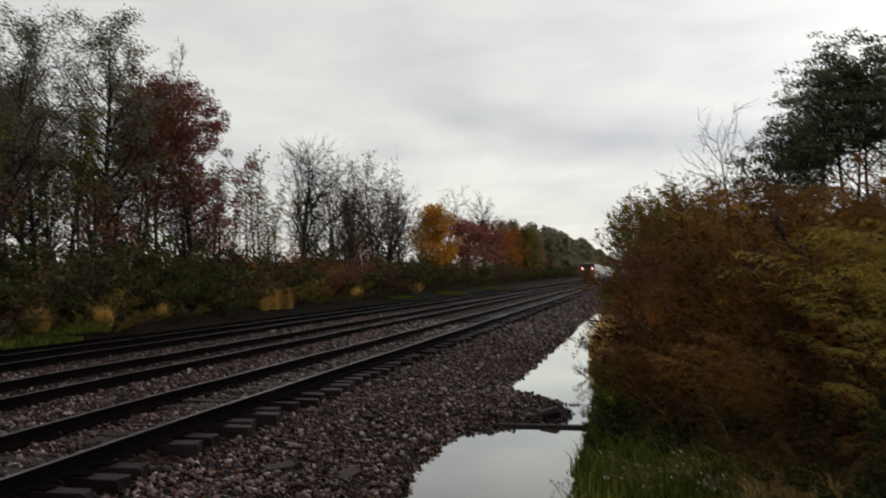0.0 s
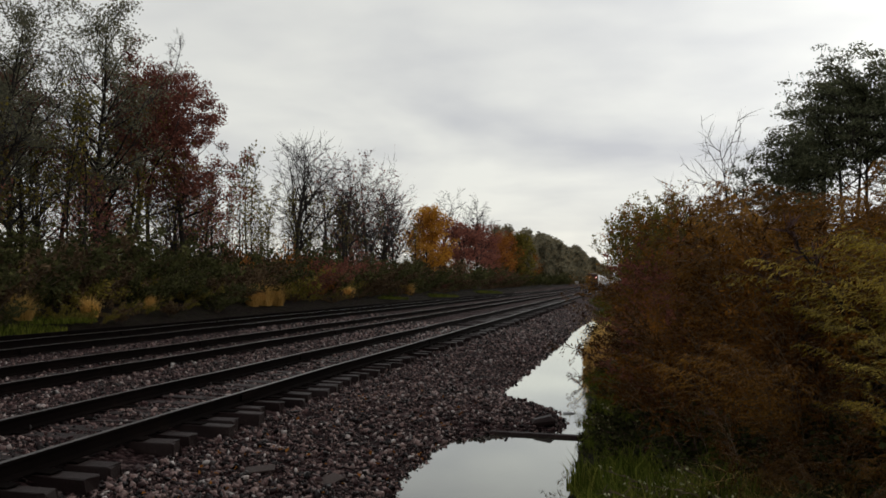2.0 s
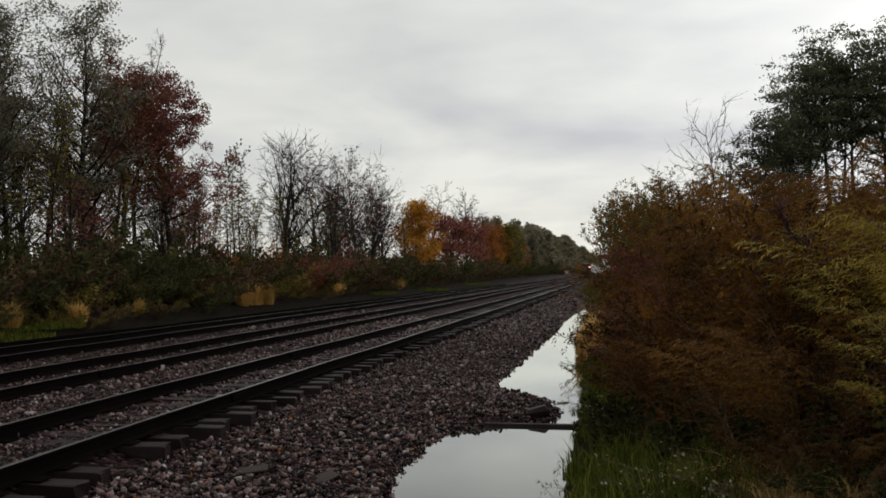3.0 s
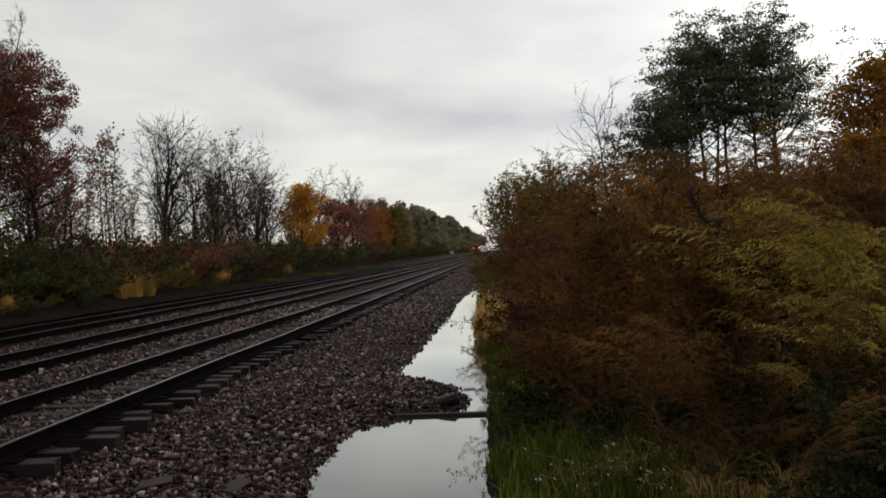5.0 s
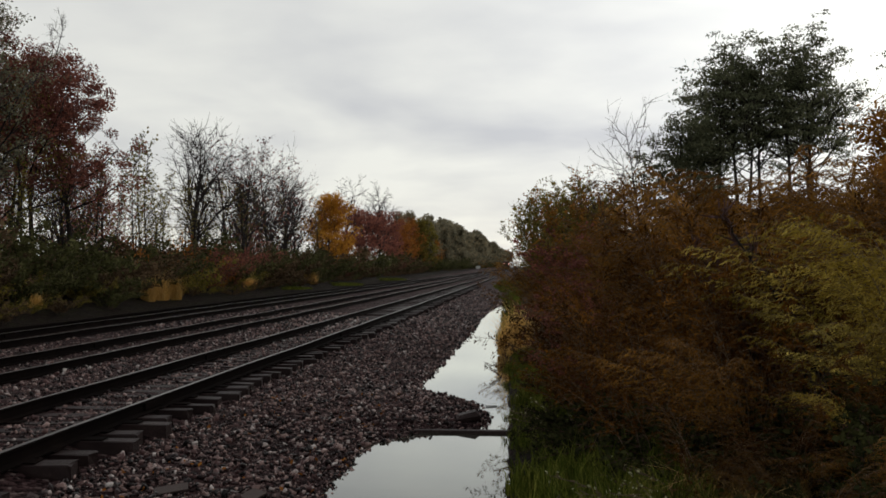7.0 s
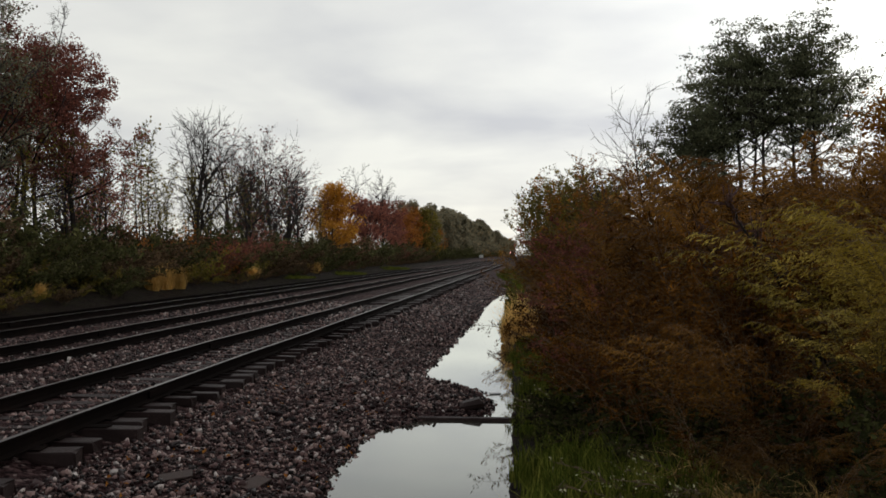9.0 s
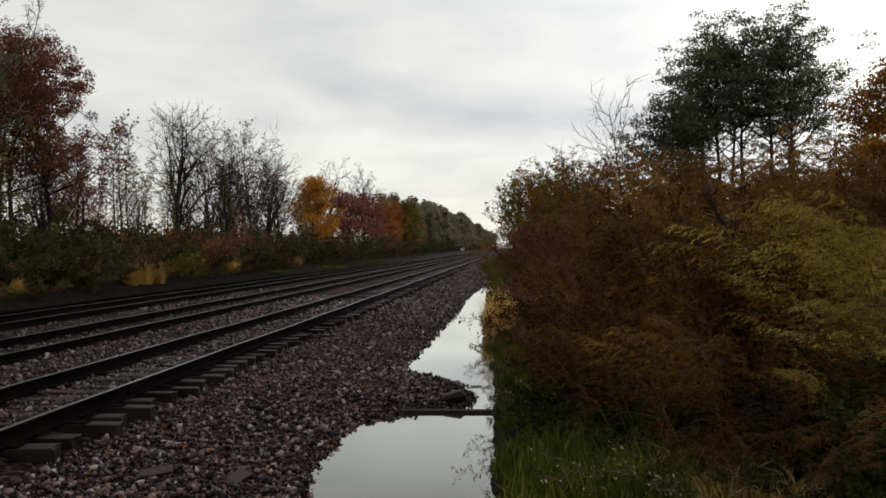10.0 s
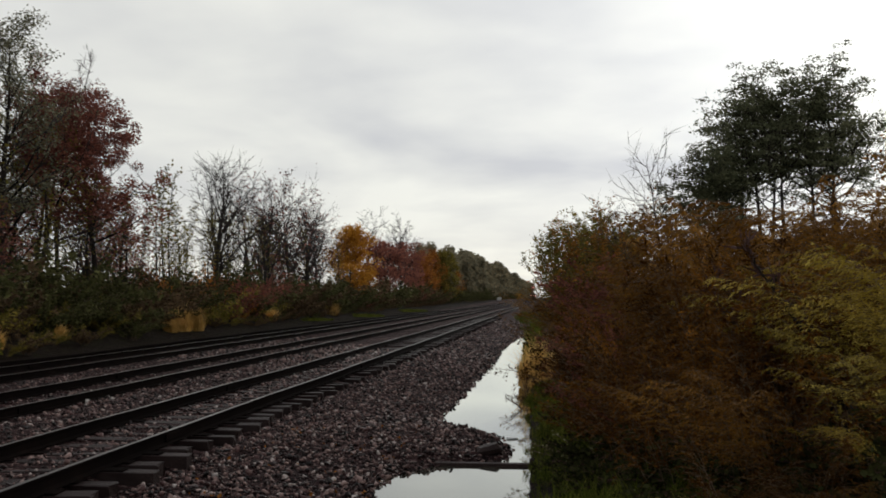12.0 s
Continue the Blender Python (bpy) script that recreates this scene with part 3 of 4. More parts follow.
def left_woods():
    rng = random.Random(5)
    G = "trees beyond the tracks"
    red = make_tree("maroon_tree", 21, 11.6, 0.22, L_RED, 19000, 0.135, "tall tree with maroon autumn leaves and bare lower trunk", first=0.38, limbs=32, spread=0.34, rise=0.6, keep=(0.36, 9.0), puff=0.24, clump=0.26)
    tagged(stand(red, -23.5, 41.5, 30), group=G)
    red2 = make_tree("maroon_tree", 22, 10.4, 0.16, L_RED, 15000, 0.12, "slender tree with thinning maroon leaves", first=0.3, limbs=20, spread=0.36, keep=(0.45, 9.0))
    tagged(stand(red2, -25.6, 39.2, 80), group=G)
    again(red2, -24.6, 37.4, 150, 1.12)
    again(red2, -26.5, 32.0, 250, 0.95)
    grey = make_tree("grey_green_tree", 23, 12.8, 0.24, L_GREY, 10500, 0.12, "tall tree with sparse grey-green leaves against the sky", first=0.28, limbs=30, spread=0.34, rise=1.0, keep=(0.36, 9.0))
    tagged(stand(grey, -24, 34.2, 0), group=G)
    again(grey, -24.2, 26.6, 130, 0.9)
    again(grey, -25.5, 30.2, 210, 0.8)
    olive = make_tree("olive_yellow_tree", 24, 11.0, 0.2, L_OLIVE, 13000, 0.12, "leaning tree with olive and yellow leaves", first=0.25, limbs=24, spread=0.38, lean=(0.05, 0.09))
    tagged(stand(olive, -26, 37.2, 20, 0.9), group=G)
    again(olive, -26, 28.4, 140, 0.8)
    again(olive, -27, 33.0, 250, 0.75)
    tall = make_tree("bare_tree", 25, 15.2, 0.17, L_GREY, 0, 0.2, "tall bare tree with fine upright branches", first=0.3, limbs=24, spread=0.17, rise=2.0, subs=6, twigs=5)
    tagged(stand(tall, -27.2, 44.0, 0), group=G)
    again(tall, -27.5, 36.0, 100, 0.92)
    bare = make_tree("bare_tree", 26, 9.3, 0.30, L_GREY, 0, 0.2, "bare spreading tree with dark forked limbs", twig=M_BARK, first=0.16, limbs=18, spread=0.60, rise=1.7, subs=9, twigs=7, fine=0.019)
    tagged(stand(bare, -24, 60.3, 0, 1.1), group=G)
    bare2 = make_tree("bare_tree", 27, 9.6, 0.18, L_RED, 420, 0.2, "nearly bare tree with a few last brown leaves", first=0.15, limbs=20, spread=0.5, rise=1.2, subs=7, twigs=6, fine=0.017)
    tagged(stand(bare2, -23, 67.0, 40), group=G)
    for x, y, s in ((-23.5, 78, 1.22), (-23.5, 87, 1.05), (-26, 72, 1.12), (-24, 83, 1.0), (-28, 49, 0.8), (-29, 36, 0.85), (-28.5, 27, 0.9), (-25.5, 44.5, 0.7), (-24.5, 104, 0.85), (-25, 110, 0.95)):
        again(bare2, x, y, rng.uniform(0, 360), s)
    for x, y, s in ((-26, 79, 0.9), (-27, 95, 0.95)):
        again(bare, x, y, rng.uniform(0, 360), s)
    for k in range(8):
        again(bare2, rng.uniform(-40, -32), 40 + k * 9.0, rng.uniform(0, 360), rng.uniform(0.6, 0.85))
    pole = make_tree("bare_sapling", 28, 10.0, 0.08, L_OLIVE, 260, 0.2, "thin upright sapling almost bare of leaves", first=0.3, limbs=14, spread=0.16, rise=1.4)
    tagged(stand(pole, -24, 51.0, 0), group="saplings beyond the tracks")
    for k in range(36):
        y = rng.uniform(24, 56) if k < 24 else rng.uniform(56, 92)
        again(pole, rng.uniform(-28.5, -22), y, rng.uniform(0, 360), rng.uniform(0.55, 0.95))
    mid = make_tree("brown_tree", 29, 7.2, 0.11, L_DULL, 1500, 0.15, "small tree with drab brown leaves in the thicket", first=0.2, limbs=18, spread=0.34, rise=0.7)
    tagged(stand(mid, -23, 43.9, 0), group=G)
    for x, y, s in ((-24.5, 46.5, 0.8), (-29, 40, 1.1), (-29, 53, 1.0), (-25, 36, 0.8), (-22.8, 31.5, 0.75), (-23, 71, 0.7), (-24, 25, 0.9)):
        again(mid, x, y, rng.uniform(0, 360), s)
    gold = make_tree("golden_tree", 30, 9.4, 0.18, L_GOLD, 8500, 0.26, "rounded tree in bright golden-orange autumn leaf", first=0.14, limbs=24, spread=0.40, rise=0.7, puff=0.45)
    tagged(stand(gold, -22.5, 98.0, 0), group=G)
    gold.matrix_basis = gold.matrix_basis @ Matrix.Diagonal((0.98, 0.98, 1.0, 1))
    rust = make_tree("rusty_tree", 31, 10.4, 0.2, L_DULL, 3000, 0.26, "tree with rust-red leaves and bare crown twigs", first=0.16, limbs=22, spread=0.34, puff=0.4, keep=(0, 0.72), clump=0.35, fine=0.025)
    tagged(stand(rust, -23.5, 128, 0, 1.18), group=G)
    for x, y, s in ((-24.5, 118, 1.1), (-22.5, 138, 1.15), (-23, 150, 1.1), (-22, 122, 0.65), (-21.5, 146, 0.65), (-23.5, 165, 1.05)):
        again(rust, x, y, rng.uniform(0, 360), s)
    orange = make_tree("orange_tree", 32, 9.6, 0.2, L_ORANGE, 3400, 0.34, "tree with dull orange autumn leaves", first=0.14, limbs=20, spread=0.36, puff=0.5)
    tagged(stand(orange, -22, 158, 0, 0.95), group=G)
    for x, y, s in ((-22, 172, 1.1), (-24, 190, 1.1), (-21.5, 104, 0.5)):
        again(orange, x, y, rng.uniform(0, 360), s)
    green = make_tree("dark_green_tree", 33, 11.8, 0.25, L_FAR, 2600, 0.55, "dense dark green tree in the far wood edge", first=0.1, limbs=18, spread=0.32, puff=0.75, subs=3, twigs=2, clump=0.6)
    tagged(stand(green, -22, 207, 0, 1.05), group=G)
    yellow = make_tree("olive_yellow_tree", 35, 11.0, 0.22, L_OLIVE, 2400, 0.5, "yellowing olive tree at the wood's edge", first=0.1, limbs=18, spread=0.34, puff=0.75, subs=3, twigs=2, clump=0.6)
    tagged(stand(yellow, -21, 184, 0, 1.0), group=G)
    again(yellow, -20.5, 200, 80, 1.05)
    spruce = make_tree("spruce", 36, 15.2, 0.25, L_DARK, 2600, 0.45, "dark pointed spruce standing above the wood", first=0.1, limbs=40, spread=0.17, rise=0.1, puff=0.3, subs=3, twigs=1)
    tagged(stand(spruce, -22.6, 226), group=G)
    y = 180.0
    while y < 270:
        again(green, far_x(rng.uniform(-25, -19.5), y), y, rng.uniform(0, 360), rng.uniform(0.85, 1.12))
        if rng.random() < 0.25:
            again(orange, far_x(rng.uniform(-23, -19.5), y), y + 4, rng.uniform(0, 360), rng.uniform(0.7, 1.0))
        y += 6.5
    far = make_tree("far_tree", 34, 12.5, 0.25, L_FAR, 480, 1.35, "olive tree in the distant wood edge, haze greyed into its leaves", first=0.08, limbs=12, spread=0.34, puff=0.7, subs=2, twigs=1, clump=1.0)
    tagged(stand(far, far_x(-21.5, 272), 272), group=G)
    while y < 1150:
        again(far, far_x(rng.uniform(-26, -19.5), y), y, rng.uniform(0, 360), rng.uniform(1.1, 1.35) + 0.3 * min(1.0, (y - 270) / 250))
        y += 6.5 if y < 500 else 11.0


def make_shrub(name, seed, height, width, mat, count, size, label, stalks=22, stalk=M_STALK, slim=0.5, category="shrub", lean_out=0.7):
    """A thicket of arching stems with small leaves along them."""
    rng = np.random.default_rng(seed)
    segs, fine, pts, ways = [], [], [], []
    for k in range(stalks):
        a = rng.uniform(0, 2 * math.pi)
        p = np.array([math.cos(a), math.sin(a), 0.0]) * rng.uniform(0, width * 0.22) + np.array([0, 0, -0.15])
        d = np.array([math.cos(a) * rng.uniform(0.1, 1.0) * lean_out, math.sin(a) * rng.uniform(0.1, 1.0) * lean_out, 1.0])
        L, r = height * rng.uniform(0.6, 1.15), 0.006 + 0.005 * height
        for i in range(7):
            d = d + np.array([math.cos(a) * 0.14, math.sin(a) * 0.14, -0.06]) * width / height + rng.normal(size=3) * 0.07
            d /= np.linalg.norm(d)
            q = p + d * L / 7
            segs.append((*p, *q, r * (1 - i / 8), r * (1 - (i + 1) / 8)))
            if i > 0:
                for s in range(4):
                    e = d + rng.normal(size=3) * 0.75
                    e /= np.linalg.norm(e)
                    o = p + (q - p) * rng.random()
                    t = o + e * L * rng.uniform(0.05, 0.14)
                    fine.append((*o, *t, 0.004, 0.002))
                    for u in np.linspace(0.2, 1.0, 5):
                        pts.append(o + (t - o) * u)
                        ways.append(e)
            p = q
    pts, ways = np.array(pts), np.array(ways)
    i = rng.integers(0, len(pts), count)
    v, f = leaves(rng, pts[i] + ball(rng, count) * size, size, size * slim, ways[i] + rng.normal(size=(count, 3)) * 0.5)
    root = tagged(new(name), label, category)
    sv, sf = tubes(segs, 3)
    child("stem", mesh_of("stem", sv, sf, stalk), root, kind="stuff")
    sv, sf = ribbons(fine)
    child("twig", mesh_of("twig", sv, sf, stalk), root, kind="stuff")
    child("foliage", mesh_of("foliage", v, f, mat), root, kind="stuff")
    return root


TALL = {}


def make_plume_plant(name, seed, height, mat, label, stems=16, spread=0.8, dense=1.0):
    """Tall weeds with leaning stalks that end in feathery nodding plumes."""
    rng = np.random.default_rng(seed)
    segs, fine, pts, ways = [], [], [], []
    for k in range(stems):
        a = rng.uniform(0, 2 * math.pi)
        o = np.array([math.cos(a), math.sin(a), 0.0])
        p = o * rng.uniform(0, 0.35) + np.array([0, 0, -0.15])
        d = o * rng.uniform(0.05, 0.35) + np.array([0, 0, 1.0])
        L = height * rng.uniform(0.7, 1.1)
        for i in range(9):
            d = d + o * 0.05 * spread * i / 3 - np.array([0, 0, 0.012 * i * spread]) + rng.normal(size=3) * 0.03
            d /= np.linalg.norm(d)
            q = p + d * L / 9
            segs.append((*p, *q, 0.009 * (1 - i / 10), 0.009 * (1 - (i + 1) / 10)))
            for u in range(int(5 * dense)):
                pts.append(p + (q - p) * rng.random())
                ways.append(d * 0.6 + rng.normal(size=3) * 0.6)
            if i >= 3:
                for s in range(4):
                    e = d * 0.9 + rng.normal(size=3) * 0.5
                    e /= np.linalg.norm(e)
                    c = p + (q - p) * rng.random()
                    ln = L * (0.09 + 0.032 * (9 - i)) * rng.uniform(0.6, 1.2)
                    b = c
                    for w in range(3):
                        e = e + np.array([0, 0, -0.26]) + o * 0.1
                        e /= np.linalg.norm(e)
                        nb = b + e * ln / 3
                        fine.append((*b, *nb, 0.003, 0.0018))
                        for u in range(int(6 * dense)):
                            pts.append(b + (nb - b) * rng.random() + rng.normal(size=3) * 0.006)
                            ways.append(e + rng.normal(size=3) * 0.4)
                        b = nb
            p = q
    pts, ways = np.array(pts), np.array(ways)
    ways /= np.linalg.norm(ways, axis=1, keepdims=True)
    v, f = leaves(rng, pts + ways * 0.025, 0.075, 0.017, ways)
    root = tagged(new(name), label, "weed")
    sv, sf = tubes(segs, 3)
    child("stem", mesh_of("stem", sv, sf, M_STALK), root, kind="stuff")
    sv, sf = ribbons(fine)
    child("twig", mesh_of("twig", sv, sf, M_STALK), root, kind="stuff")
    TALL[root.name] = float(np.percentile(v[:, 2], 96))
    child("plume", mesh_of("plume", v, f, mat), root, kind="stuff")
    return root


def make_spray(name, seed, height, mat, label, stems=9, first=3):
    """Tall weeds whose stems all bow one way and end in drooping feathered sprays."""
    rng = np.random.default_rng(seed)
    segs, fine, pts, ways = [], [], [], []
    down = np.array([0, 0, -1.0])
    for k in range(stems):
        a = math.pi + rng.normal() * 0.5
        o = np.array([math.cos(a), math.sin(a), 0.0])
        p = np.append(rng.normal(size=2) * 0.22, -0.15)
        d = o * rng.uniform(0.0, 0.2) + np.array([0, 0, 1.0])
        L, n = height * rng.uniform(0.75, 1.15), 12
        for i in range(n):
            d = d + o * 0.024 * i + down * 0.009 * i + rng.normal(size=3) * 0.02
            d /= np.linalg.norm(d)
            q = p + d * L / n
            segs.append((*p, *q, 0.008 * (1 - i / 13), 0.008 * (1 - (i + 1) / 13)))
            if i >= first:
                side = np.cross(d, [0, 0, 1.0])
                side /= np.linalg.norm(side) + 1e-6
                for j in range(5):
                    c = p + (q - p) * (j + rng.random()) / 5
                    e = d * 0.8 + side * (0.75 if j % 2 else -0.75) * rng.uniform(0.4, 1.2) + rng.normal(size=3) * 0.2
                    ln = L * (0.05 + 0.016 * (n - i)) * rng.uniform(0.7, 1.2)
                    for w in range(4):
                        e = e / np.linalg.norm(e) + down * 0.2 + o * 0.12
                        nb = c + e / np.linalg.norm(e) * ln / 4
                        fine.append((*c, *nb, 0.0026, 0.0014))
                        m = max(2, int(ln * 15))
                        for u in range(m):
                            pts.append(c + (nb - c) * (u + rng.random()) / m)
                            ways.append(e * 0.9 + down * 0.35 + rng.normal(size=3) * 0.3)
                        c = nb
            else:
                for u in range(5):
                    pts.append(p + (q - p) * rng.random())
                    ways.append(d * 0.3 + rng.normal(size=3) * 0.6)
            p = q
    pts, ways = np.array(pts), np.array(ways)
    ways /= np.linalg.norm(ways, axis=1, keepdims=True)
    v, f = leaves(rng, pts + ways * 0.02, 0.058, 0.0105, ways)
    root = tagged(new(name), label, "weed")
    sv, sf = tubes(segs, 3)
    child("stem", mesh_of("stem", sv, sf, M_STALK), root, kind="stuff")
    sv, sf = ribbons(fine)
    child("twig", mesh_of("twig", sv, sf, M_STALK), root, kind="stuff")
    TALL[root.name] = float(np.percentile(v[:, 2], 99.5))
    child("plume", mesh_of("plume", v, f, mat), root, kind="stuff")
    return root


def make_grass(name, seed, radius, count, height, mat, label, width=0.012, bend=0.8):
    rng = np.random.default_rng(seed)
    a, r = rng.uniform(0, 2 * np.pi, count), radius * np.sqrt(rng.random(count))
    roots = np.stack([r * np.cos(a), r * np.sin(a), np.full(count, -0.06)], 1)
    v, f = blades(rng, roots, height * (1.15 - 0.5 * r / radius), width, bend)
    root = tagged(new(name), label, "grass")
    child("turf", mesh_of("turf", v, f, mat), root, kind="stuff")
    return root


def left_brush():
    rng = random.Random(8)
    brush = make_shrub("brush", 41, 2.7, 2.8, L_BANK, 1700, 0.155, "dark green brush along the far bank", 10)
    tagged(stand(brush, -20, 32.2), group="brush along the far bank")
    brown = make_shrub("brush", 42, 2.4, 2.6, L_DRAB, 1400, 0.15, "drab brown brush along the far bank", 10)
    tagged(stand(brown, -19.8, 38.0), group="brush along the far bank")
    olive = make_shrub("brush", 47, 2.2, 2.6, L_OLIVE, 1150, 0.14, "olive-green brush along the far bank", 10)
    tagged(stand(olive, -20.2, 27.0), group="brush along the far bank")
    redb = make_shrub("red_shrub", 43, 3.4, 2.8, L_RED, 2200, 0.17, "shrub with dull red leaves below the bare trees", 18)
    tagged(stand(redb, -21, 54.1), group="brush along the far bank")
    orb = make_shrub("orange_shrub", 44, 4.0, 3.0, L_ORANGE, 1700, 0.18, "shrub with thin orange leaves under the trees", 18)
    tagged(stand(orb, -22.3, 51.0), group="brush along the far bank")
    again(redb, -21.5, 63, 90, 1.1)
    again(redb, -21, 46.5, 200, 0.6)
    again(orb, -22, 58.5, 10, 0.75)
    for o, x, y, a, q in ((orb, -20.6, 47.8, 60, 0.95), (redb, -19.7, 51.2, 130, 1.0), (redb, -20.0, 54.6, 280, 0.9), (orb, -19.8, 52.6, 190, 0.6), (redb, -20.4, 66.0, 40, 1.0)):
        again(o, x, y, a, q)
    y = 20.0
    while y < 175:
        far = 1 + 0.3 * (y > 80)
        for x in (-20.1, -21.9):
            o = (brush, brush, brush, brush, brown, brown, brown, olive if y < 60 else brown, redb if y > 52 else brush)[rng.randrange(9)]
            small = 0.62 if o is redb else 1.0
            again(o, x + rng.uniform(-0.6, 0.6), y + rng.uniform(-0.8, 0.8), rng.uniform(0, 360), rng.uniform(0.85, 1.7) * far * small, rng.uniform(0.7, 1.15))
        low = (brown, brush, olive if y < 60 else brown)[rng.randrange(3)]
        if not 38.5 < y < 45.5:
            again(low, -18.7 + rng.uniform(-0.3, 0.4), y + rng.uniform(-0.8, 0.8), rng.uniform(0, 360), rng.uniform(0.35, 0.6), 0.9)
        y += 1.9 if y < 70 else 3.6
    for k in range(24):
        again(brush if k % 3 else brown, rng.uniform(-25.5, -23.4), 20 + k * 2.6, rng.uniform(0, 360), rng.uniform(1.35, 2.0))
    for k in range(12):
        again(brush if k % 2 else brown, rng.uniform(-30, -25.5), 24 + k * 3.4, rng.uniform(0, 360), rng.uniform(1.4, 1.9))
    for k in range(14):
        again((brush, brown, brown)[k % 3], rng.uniform(-27, -22.5), 80 + k * 3.4, rng.uniform(0, 360), rng.uniform(1.6, 2.2))
    while y < 700:
        again(brush, far_x(-19.5 + rng.uniform(-1, 1), y), y, rng.uniform(0, 360), rng.uniform(1.4, 2.2))
        y += 9 if y < 350 else 22
    tan = make_grass("straw_tussock", 45, 0.42, 620, 1.35, L_STRAW, "tussock of straw-coloured dry grass on the far bank", 0.022, 1.25)
    again(tan, -18.8, 40.4, 20, 0.8)
    tagged(stand(tan, -18.9, 41.8, 0, 1.3), group="dry tussocks on the far bank")
    again(tan, -18.8, 43.3, 70, 1.0)
    for x, y, s in ((-19.2, 23.0, 0.7), (-19.0, 26.5, 0.55), (-19.3, 31.0, 0.5), (-19.0, 57.5, 0.7), (-18.8, 75.0, 0.9)):
        again(tan, x, y, rng.uniform(0, 360), s, 1.0, "low tuft of withered tan grass on the far bank")
    green = make_grass("grass_patch", 46, 2.0, 1400, 0.32, L_GRASS, "patch of green grass beyond the tracks", 0.03)
    tagged(stand(green, -18.4, 21.0), group="grass beyond the tracks")
    for x, y, s in ((-18.7, 18.0, 1.1), (-18.9, 24.0, 0.8), (-18.3, 65, 1.0), (-17.8, 82, 1.3), (-17.6, 110, 1.6)):
        again(green, x, y, rng.uniform(0, 360), s)


def right_side():
    rng = random.Random(3)
    G = "thicket beside the ditch"
    golds = [make_spray("plumed_weed", s, 2.6, L_PLUME, "tall weed bowed under olive-gold feathery sprays", 9, 5) for s in (53, 58)]
    rusts = [make_spray("plumed_weed", s, 2.6, L_BROWN, "tall weed with faded rust-brown sprays") for s in (54, 59)]
    umbers = [make_plume_plant("plumed_weed", s, 2.2, L_UMBER, "umber weed with the ditchside thicket's shade in its dark colour", 8, 0.9, 0.7) for s in (50, 60)]
    for k, (o, x, y) in enumerate(zip(golds + rusts + umbers, (3.1, 3.5, 2.4, 3.2, 1.2, 1.5), (7.9, 7.3, 10.2, 11.0, 11.2, 14.0))):
        tagged(stand(o, x, y, 20 * k if k < 2 else 60 * k), group=G)
    brown = make_shrub("rusty_shrub", 51, 2.3, 2.0, L_BROWN, 6500, 0.055, "dense rust-brown shrub beside the ditch", 22, M_STALK, 0.3)
    tagged(stand(brown, 1.5, 17.0), group=G)
    umber = make_shrub("umber_shrub", 52, 2.1, 2.0, L_UMBER, 5200, 0.06, "umber shrub with the ditchside thicket's shade in its dark colour", 20, M_STALK, 0.35)
    tagged(stand(umber, 1.2, 12.0), group=G)
    dark = make_shrub("bramble", 55, 1.1, 1.7, L_BRUSH, 2600, 0.075, "low green bramble with the thicket foot's shade in its dark colour", 22, M_REDSTALK, 0.6)
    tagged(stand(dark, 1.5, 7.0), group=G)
    # the thicket: low and dark at the ditch, with shade put into its leaf colours, rusty behind, gold where it stands
    # open
    y = 5.7
    while y < 27:
        near = y < 14
        x = float(np.interp(y, [5.5, 8, 9, 12, 15, 20, 27], [1.5, 1.3, 0.95, 1.05, 1.35, 1.6, 1.8]))
        while x < (5.2 if near else 2.9):
            px, py = x + rng.uniform(-0.25, 0.25), y + rng.uniform(-0.3, 0.3)
            top = min(float(np.interp(py, [5.5, 6.5, 7.5, 9, 12, 20, 27], [1.2, 1.75, 2.35, 3.0, 3.45, 3.35, 3.6])), 0.7 + 1.6 * max(0.0, px - 0.35 - 0.35 * (py > 13)))
            r = rng.random()
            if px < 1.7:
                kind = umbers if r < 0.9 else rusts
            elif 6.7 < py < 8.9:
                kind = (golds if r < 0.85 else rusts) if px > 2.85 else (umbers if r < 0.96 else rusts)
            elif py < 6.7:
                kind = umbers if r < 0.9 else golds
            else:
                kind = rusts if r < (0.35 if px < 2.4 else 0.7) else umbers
            o = kind[rng.randrange(2)]
            s = max(0.3, (top - float(land(px, py))) / TALL[o.name]) * rng.uniform(0.72, 1.12)
            again(o, px, py, rng.uniform(-25, 65) if kind is golds else rng.uniform(-60, 80) if kind is rusts else rng.uniform(0, 360), s ** 0.6, s ** 0.4)
            x += 0.75 if y < 10 else 1.25
        y += 0.78 if y < 10 else 1.2
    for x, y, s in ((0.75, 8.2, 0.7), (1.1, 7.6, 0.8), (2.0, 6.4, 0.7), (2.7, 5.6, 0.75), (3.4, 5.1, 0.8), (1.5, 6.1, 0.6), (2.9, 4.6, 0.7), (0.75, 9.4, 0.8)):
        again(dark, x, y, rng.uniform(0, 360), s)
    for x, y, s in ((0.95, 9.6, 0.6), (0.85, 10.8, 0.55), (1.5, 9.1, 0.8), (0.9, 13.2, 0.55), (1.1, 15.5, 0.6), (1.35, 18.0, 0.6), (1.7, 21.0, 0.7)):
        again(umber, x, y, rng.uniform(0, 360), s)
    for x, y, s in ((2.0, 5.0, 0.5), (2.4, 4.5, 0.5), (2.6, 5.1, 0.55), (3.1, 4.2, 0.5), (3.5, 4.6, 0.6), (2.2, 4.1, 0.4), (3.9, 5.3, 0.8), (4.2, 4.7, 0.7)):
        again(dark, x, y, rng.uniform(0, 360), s)
